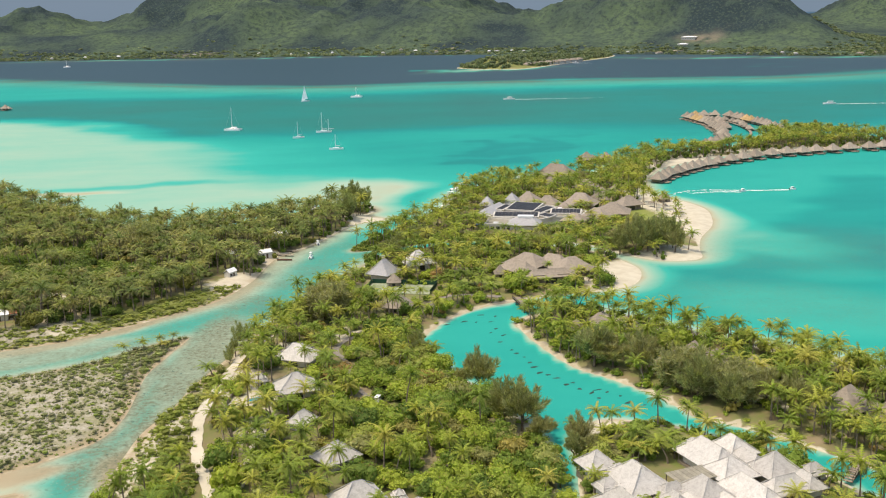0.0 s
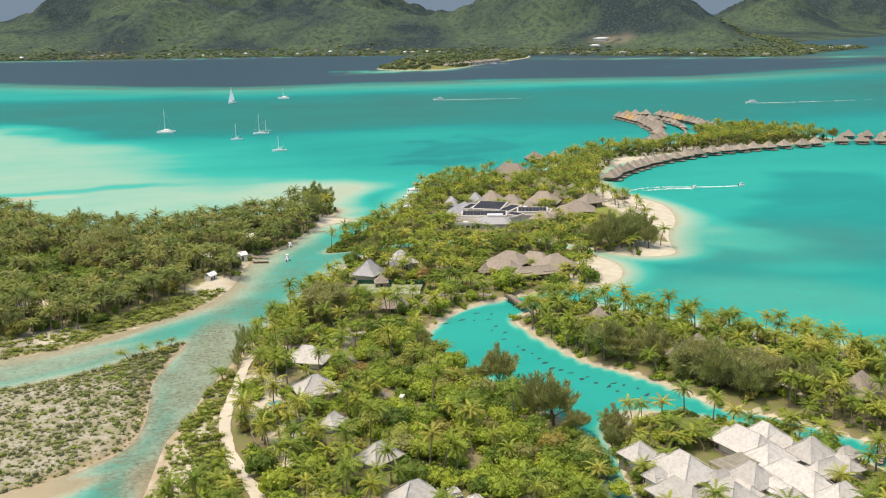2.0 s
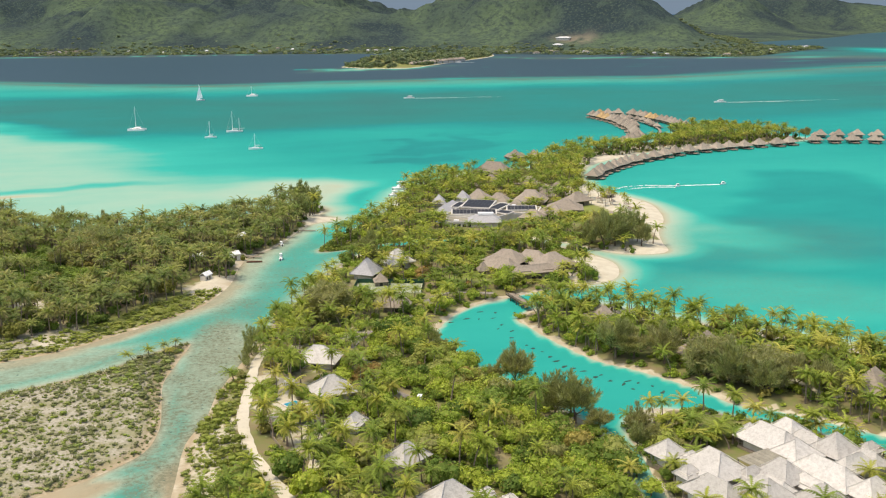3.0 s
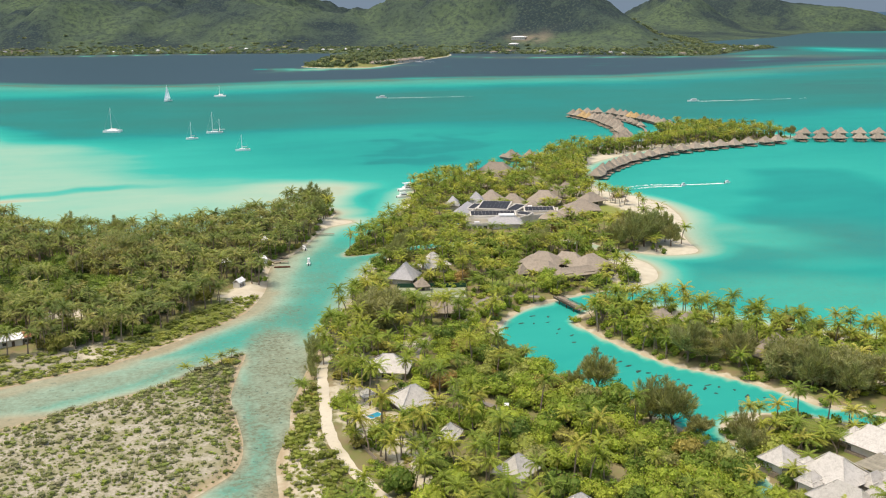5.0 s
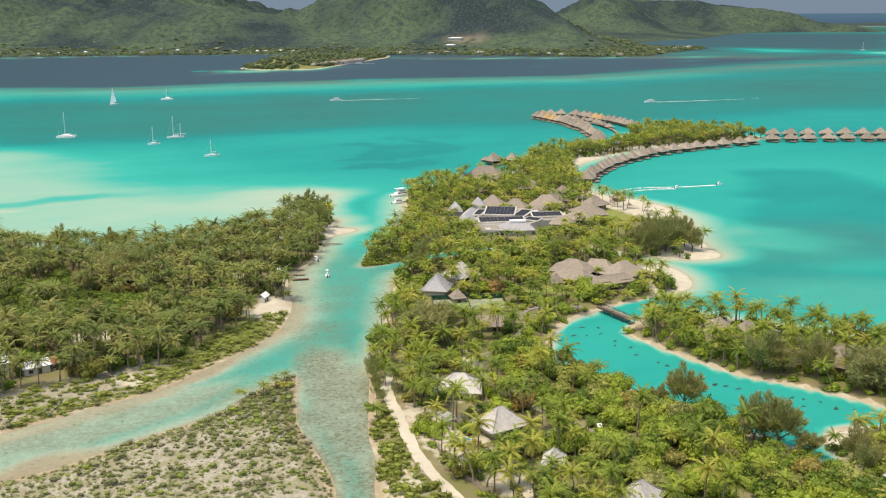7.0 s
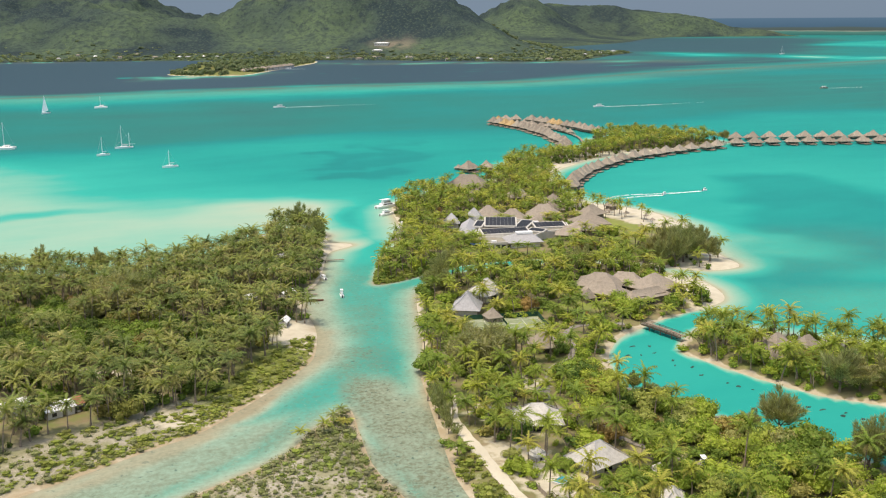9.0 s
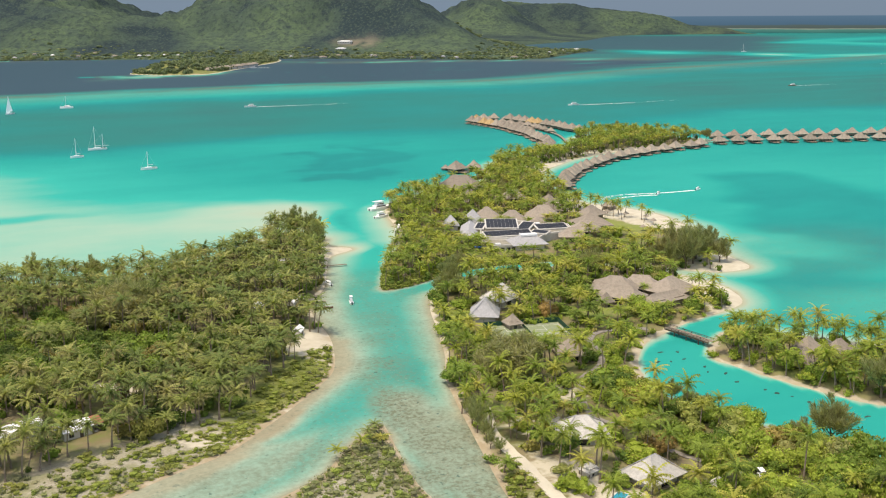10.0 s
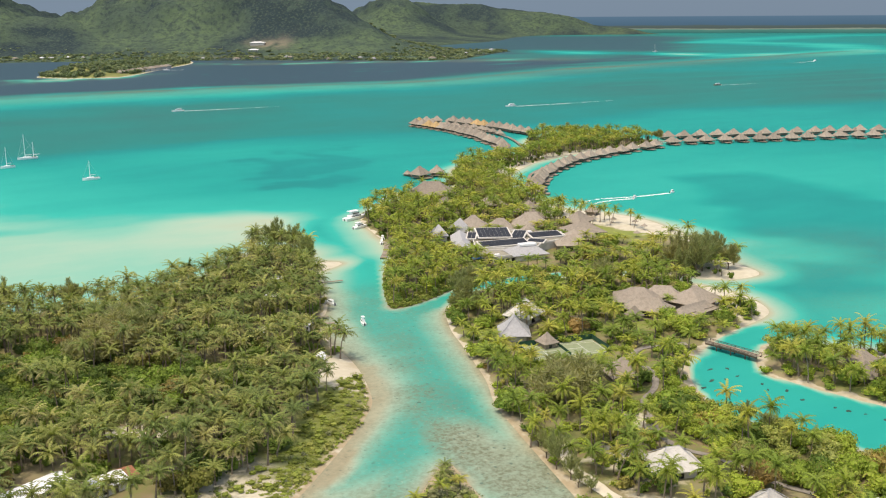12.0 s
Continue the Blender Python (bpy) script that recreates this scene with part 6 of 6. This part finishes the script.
carpet = []
p, d = scatter(MAIN, 2.3, 91, 1.2)
for (x, y), zz in zip(p, ground_z(p)):
    k = max(0.75 * blob(x, y, -65, 252, 5.5, 13, 0), 0.9 * blob(x, y, -60, 232, 5, 14, 8), 0.7 * blob(x, y, -58, 212, 6, 14, 0), 0.55 * blob(x, y, -61, 275, 3, 16, -12))
    if rng.random() < k and min((x - a) ** 2 + (y - b) ** 2 for a, b in [(-52, 222), (-56, 238), (-57.5, 255), (-56.5, 270), (-57, 246), (-54, 230)]) > 9:
        hedge.append((x, y, zz - 0.05, rng.random() * 6.283, 1.5 + 1.2 * rng.random(), 0.9 + 0.4 * rng.random()))
p, d = scatter(NORTH, 1.9, 92, 0.3)
k = (d < 7) & (p[:, 1] < 462) & (p[:, 0] < 45)
hedge += [(x, y, zz - 0.1, rng.random() * 6.283, 1.5 + 0.8 * rng.random(), 1.1 + 0.4 * rng.random()) for (x, y), zz in zip(p[k], ground_z(p[k]))]
p, d = scatter(LEFT, 1.3, 81, 1.2)
k = (d < 8) & (p[:, 0] > -150) & (p[:, 0] < -64) & (p[:, 1] < 384)
carpet += [(x, y, zz - 0.1, rng.random() * 6.283, 1.2 + 0.7 * rng.random(), 0.17) for (x, y), zz in zip(p[k], ground_z(p[k])) if rng.random() < 0.9]
p, d = scatter(MAIN, 1.6, 82, 1.8)
k = (p[:, 0] < -58.5) & (p[:, 1] < 292) & (d < 15)
carpet += [(x, y, zz - 0.2, rng.random() * 6.283, 0.7 + 1.0 * rng.random(), 0.6) for (x, y), zz, w in zip(p[k], ground_z(p[k]), wobble(p[k][:, 0], p[k][:, 1], 6.0)) if rng.random() < 0.68 + 0.35 * w]
p, d = scatter(NORTH, 1.6, 83, 0.2)
k = (d < 4) & (p[:, 1] < 520) & (p[:, 0] < 60)
carpet += [(x, y, zz - 0.2, rng.random() * 6.283, 0.9 + 0.8 * rng.random(), 0.8) for (x, y), zz in zip(p[k], ground_z(p[k])) if rng.random() < 0.8]

# the nearest trees are things of their own
for x, y, s, tall in [(-82, 313, 0.8, 0.45), (-86, 308, 0.85, 0.5), (-79, 317, 0.7, 0.4), (-80, 309, 0.75, 0.35), (-90, 306, 0.8, 0.4), (-42.5, 352, 1.0, 1.1), (-47, 338, 0.9, 0.75), (-50, 312, 0.95, 0.8), (-46, 306, 1.0, 0.9), (-53, 305, 0.9, 0.7), (-48, 319, 1.0, 0.85), (-43, 311, 0.95, 0.95), (-51, 299, 1.0, 0.75), (-54, 320, 0.9, 0.7), (-47, 298, 0.9, 0.9), (123, 508, 0.9, 0.8), (127, 512, 1.0, 0.95), (129, 520, 1.0, 0.9), (126, 525, 0.95, 0.85), (131, 503, 0.9, 0.9),
                      (128, 497, 0.9, 0.8), (124, 517, 1.0, 0.9), (127, 531, 1.0, 0.95), (122, 535, 1.0, 0.9), (119, 541, 1.0, 0.9), (121, 528, 0.9, 0.8)]:
    palm_near.append((x, y, 0.5, x * 3.1, s, tall))
for x, y in [(29, 222), (28, 214), (35.5, 211), (29, 206), (35, 203), (34, 196), (29, 197), (27, 228), (36, 218)]:
    broad_near.append((x, y, 0.7, x * 2.3 + y, 2.9 + 0.4 * math.sin(x + y), 1.1))
palm_near.sort(key=lambda q: (q[1] - 150) + 0.3 * abs(q[0] + 30) + (900 if q[0] < -92 or (q[0] < -60 and q[1] > 320) else 0))
broad_near.sort(key=lambda q: (q[1] - 150) + 0.3 * abs(q[0] + 30) + (900 if q[0] < -92 or (q[0] < -60 and q[1] > 320) else 0))
tree_things("coconut_palm", PALMS, palm_near[:300], [M_TRUNK, M_PALM], ["trunk", "crown"], "tall coconut palm with arched yellow-green feathery fronds", "palm tree", "coconut palms")
tree_things("broadleaf_tree", CROWNS, broad_near[:240], [M_BARK, M_BROAD], ["trunk", "foliage"], "rounded bright green broadleaf tree", "tree", "broadleaf trees")
iron_poses = [(x, y, 0.9 + 0.06 * s, 1.7 * i, s * 0.50, 1.2 if 84 < x < 112 and 412 < y < 436 else 1.0 if x < -20 and y > 530 else 0.85 + 0.2 * math.sin(i * 2.1)) for i, (x, y, s) in enumerate(iron_spots)]
tree_things("ironwood_tree", IRONS, [q for q in iron_poses if q[4] < 8.4], [M_BARK, M_IRON], ["trunk", "foliage"], "feathery olive-brown ironwood tree", "tree", "ironwood trees")
tree_things("ironwood_tree", BROAD_IRONS, [q for q in iron_poses if q[4] >= 8.4], [M_BARK, M_IRON], ["trunk", "foliage"], "broad dense dome-shaped olive ironwood tree", "tree", "ironwood trees")


tree_things("ironwood_tree", WISPY, [(x, y, 0.7, 1.7 * i, s, t) for i, (x, y, s, t) in enumerate([(-56, 307, 3.5, 1.4), (-56.5, 301, 3.0, 1.3), (-54.5, 313, 3.0, 1.2), (-57.5, 297, 2.4, 1.2), (-57, 293, 2.2, 1.0), (-52.5, 319, 2.6, 1.1)])], [M_BARK, M_IRON], ["trunk", "foliage"], "thin feathery young ironwood tree on the channel bank", "tree", "ironwood trees")


def grove(name, kinds, spots, mats, label, category):
    g = Grove()
    for i, (x, y, z, yaw, s, tall) in enumerate(spots):
        a, b = kinds[i % len(kinds)]
        m, t = turned(x, y, z, yaw, s, tall), rng.random()
        g.add(a[0], a[1], 0, m, t)
        g.add(b[0], b[1], 1, m, t, np.clip(b[2] + (0.22 if mats[1] is M_PALM_DRY else 0.0), 0, 1))
    return g.make(name, mats, label, category)


def split(spots):
    """The stands across the channel, and the rest."""
    west = [q for q in spots if q[0] < -58 + 0.24 * (q[1] - 400) * (q[1] > 400) and q[1] > 310]
    return west, [q for q in spots if q not in west]


west, east = split(palm_near[300:])
west_far, east_far = split(palm_far)
grove("palm_grove", PALMS, west, [M_TRUNK, M_PALM_DRY], "dense wild grove of olive-green coconut palms", "palm grove")
grove("palm_grove", PALMS_FAR, west_far, [M_TRUNK, M_PALM_DRY], "dense wild grove of olive-green coconut palms by the sand bank", "palm grove")
grove("palm_grove", PALMS, east, [M_TRUNK, M_PALM], "dense grove of coconut palms", "palm grove")
grove("palm_grove", PALMS_FAR, east_far, [M_TRUNK, M_PALM], "dense grove of coconut palms round the resort", "palm grove")
west, east = split(broad_near[240:])
west_far, east_far = split(broad_far)
grove("wood", CROWNS, west, [M_BARK, M_BROAD_DARK], "deep green broadleaf wood between wild palms", "trees")
grove("wood", CROWNS, east, [M_BARK, M_BROAD], "bright green broadleaf wood between palms", "trees")
grove("wood", BUSHES, west_far + east_far, [M_BARK, M_BROAD_DARK], "green broadleaf trees between far palms", "trees")
grove("undergrowth", BUSHES, bushes, [M_BARK, M_BROAD], "green bushes and young plants under the trees", "bushes")
grove("undergrowth", TUFTS, tufts, [M_BARK, M_BROAD_DARK], "low green bushes under far palms", "bushes")
grove("beach_scrub", SCRUBLETS, scrubs, [M_BARK, M_SHRUB], "low grey-green scrub on coral sand", "shrubs")
grove("beach_scrub", DOMES, domes, [M_BARK, M_SHRUB], "rounded olive-green shrubs in soft patches on pale coral rubble", "shrubs")
grove("coastal_bushes", BUSHLETS, hedge, [M_BARK, M_GRASS], "dense bright green coastal bushes between track and channel", "bushes")
grove("creeping_plants", SCRUBLETS, carpet, [M_BARK, M_GRASS], "bright green creeping beach plants", "plants")

# coral heads in the lagoon
bv, bf = ball(4, 8)
for i, (x, y) in enumerate([(25, 322), (25, 308), (28, 300), (31, 293), (33, 284), (34, 279), (38, 274), (40, 269), (43, 265), (46, 262), (48, 264), (53, 259), (47, 258), (54, 254), (21, 338), (9, 328), (27, 315), (24, 330), (29, 296.5), (36, 277),
                            (19, 330), (15, 331), (23, 318), (32, 288), (42, 270), (58, 252), (50, 262), (26, 336)]):
    r = np.random.default_rng(i)
    v = bv * np.array((0.4 + 1.1 * r.random(), 0.3 + 0.4 * r.random(), 0.12)) * (0.4 + 1.0 * r.random((len(bv), 1)))
    ob = new("coral_head", mesh_of("coral_head", v, bf, [M_CORAL]))
    ob.matrix_basis = pose(x, y, 0.0, 0, 0, r.random() * 60)
    tagged(ob, "dark coral head just under the lagoon surface", "coral", "coral heads")

# ---- the far shore: wooded islet, houses, woods ----
ISLET = loop([(92, 1945), (110, 1905), (160, 1868), (205, 1868), (250, 1925), (290, 1995), (330, 2055), (352, 2100), (440, 2250), (470, 2370), (400, 2400), (330, 2200), (240, 2120), (150, 2040), (105, 1990)])
ix, iy = np.meshgrid(np.arange(70, 500, 7.0), np.arange(1850, 2420, 7.0))
ish = ix.shape
ix, iy = ix.ravel(), iy.ravel()
iin = -away(ix, iy, ISLET)
ik = (np.arange(ish[0] - 1)[:, None] * ish[1] + np.arange(ish[1] - 1)[None]).ravel()
ik = ik[iin[ik] > -22]
tagged(new("islet", mesh_of("islet", np.column_stack((ix, iy, np.clip(iin * 0.12, -3, 2.0) + 13 * soft(iin, 8, 60))), np.stack((ik, ik + 1, ik + ish[1] + 1, ik + ish[1]), 1), [M_GROUND],
                            {"sand": soft(-iin, -5, -2), "rubble": np.zeros(len(ix)), "lawn": np.full(len(ix), 0.4), "ochre": np.zeros(len(ix))}, smooth=True)),
       "low wooded islet off the mountain island", "ground", kind="structure")
FARTREES = [crown_parts(80 + k, 1, 10, 2.0, 0.9, (3, 5), 0.0, False) for k in range(4)]
far = np.random.default_rng(11)
spots = []
for _ in range(4200):
    x, y = far.uniform(80, 460), far.uniform(1860, 2400)
    if -away(np.array([x]), np.array([y]), ISLET)[0] > 7 and not (x > 190 and y < 2150 and (x - 190) * 0.75 - (y - 1900) > 6):
        spots.append((x, y, 0.8 + 13 * float(soft(-away(np.array([x]), np.array([y]), ISLET)[0], 8, 60)), far.random() * 6.3, 4.0 + 3.5 * far.random(), 1.0))
grove("islet_wood", FARTREES, spots, [M_BARK, M_FAR], "dense green trees on the wooded islet", "trees")
spots = []
qx, qy = far.uniform(-1500, 1400, 16000), far.uniform(2030, 3300, 16000)
qd = -away(qx, qy, COAST)
for x, y, d, z in zip(qx, qy, qd, hill(qx, qy)):
    if 6 < d < 230 and len(spots) < 3100 and far.random() < 0.30 + 0.70 * (d < 160):
        spots.append((x, y, z - 1.0, far.random() * 6.3, 5 + 5 * far.random(), 0.6))
grove("shore_wood", FARTREES, spots, [M_BARK, M_FAR], "dense woods along the mountain shore", "trees")


def shore_house(x, y, l, w, turn, roof, label, storeys=1):
    z = float(hill(np.array([x]), np.array([y]))[0])
    ob = thing("shore_house", label, "house", pose(x, y, max(z, 0.6) - 0.5, 0, 0, turn), "houses on the far shore")
    h = 3.2 * storeys + 0.5
    part("wall", boxes(((0, 0, h / 2), (l, w, h), 0, 0.05)), M_WHITE, ob)
    part("roof", hip_roof(l * 1.12, w * 1.2, 2.2, l * 0.5, 2, 0.02, 0.0), roof, ob).location.z = h
    for i in range(max(2, int(l / 4))):
        part("window", boxes(((-l / 2 + (i + 0.5) * l / max(2, int(l / 4)), -w / 2 - 0.04, h * 0.55), (1.4, 0.1, 1.2))), M_DARK, ob)


for x, y, l, w, roof in [(579, 2350, 20, 12, M_TIN), (605, 2336, 16, 11, M_TIN), (479, 2395, 14, 9, M_TIN), (520, 2375, 12, 8, M_SLATE), (743, 2200, 14, 9, M_TIN), (790, 2160, 12, 8, M_TIN), (830, 2128, 18, 9, M_TIN), (925, 2075, 24, 10, M_TIN),
                         (960, 2085, 14, 9, M_SLATE), (664, 2285, 16, 9, M_TIN), (690, 2262, 12, 9, M_RUST), (-46, 2660, 14, 9, M_TIN), (-20, 2680, 12, 9, M_TIN), (20, 2640, 12, 8, M_TIN), (70, 2620, 14, 9, M_TIN), (110, 2650, 12, 8, M_TIN),
                         (150, 2610, 16, 9, M_SLATE), (195, 2570, 14, 9, M_TIN), (237, 2550, 16, 9, M_TIN), (270, 2560, 12, 8, M_TIN), (300, 2530, 12, 8, M_RUST), (-253, 2690, 18, 9, M_TIN), (-290, 2700, 12, 9, M_TIN), (-180, 2680, 12, 8, M_TIN),
                         (-400, 2720, 14, 9, M_TIN), (-560, 2735, 14, 9, M_SLATE), (-750, 2750, 16, 9, M_TIN), (-840, 2765, 14, 9, M_TIN), (-930, 2790, 12, 9, M_TIN), (1100, 2210, 12, 8, M_TIN), (1205, 2310, 16, 8, M_TIN), (1240, 2340, 14, 8, M_TIN), (1280, 2375, 14, 8, M_SLATE)]:
    q = 0.45 + 0.35 * far.random()
    shore_house(x + far.uniform(-18, 18), y + far.uniform(6, 60), l * q, w * q, far.uniform(-60, 40), far.choice([roof, M_SLATE, roof, M_THATCH]), "small pale house among trees on the far shore")
shore_house(694, 2547, 34, 20, -30, M_TIN, "large white-roofed hall on the cleared slope", 2)
shore_house(668, 2505, 22, 12, -35, M_TIN, "white-roofed hall on the cleared slope")
for i in range(9):
    ob_x, ob_y = 205 + i * 15, 1912 + i * 19
    ob = thing("hotel_wing", "long low thatched hotel wing on the islet", "building", pose(ob_x + 18, ob_y + 14, 0.8, 0, 0, 50), "hotel wings")
    part("wall", boxes(((0, 0, 2.2), (20, 8, 5.2), 0, 0.05)), M_WHITE, ob)
    part("roof", hip_roof(23, 11, 3.6, 13, 3, 0.05, 0.0), M_THATCH, ob).location.z = 4.6
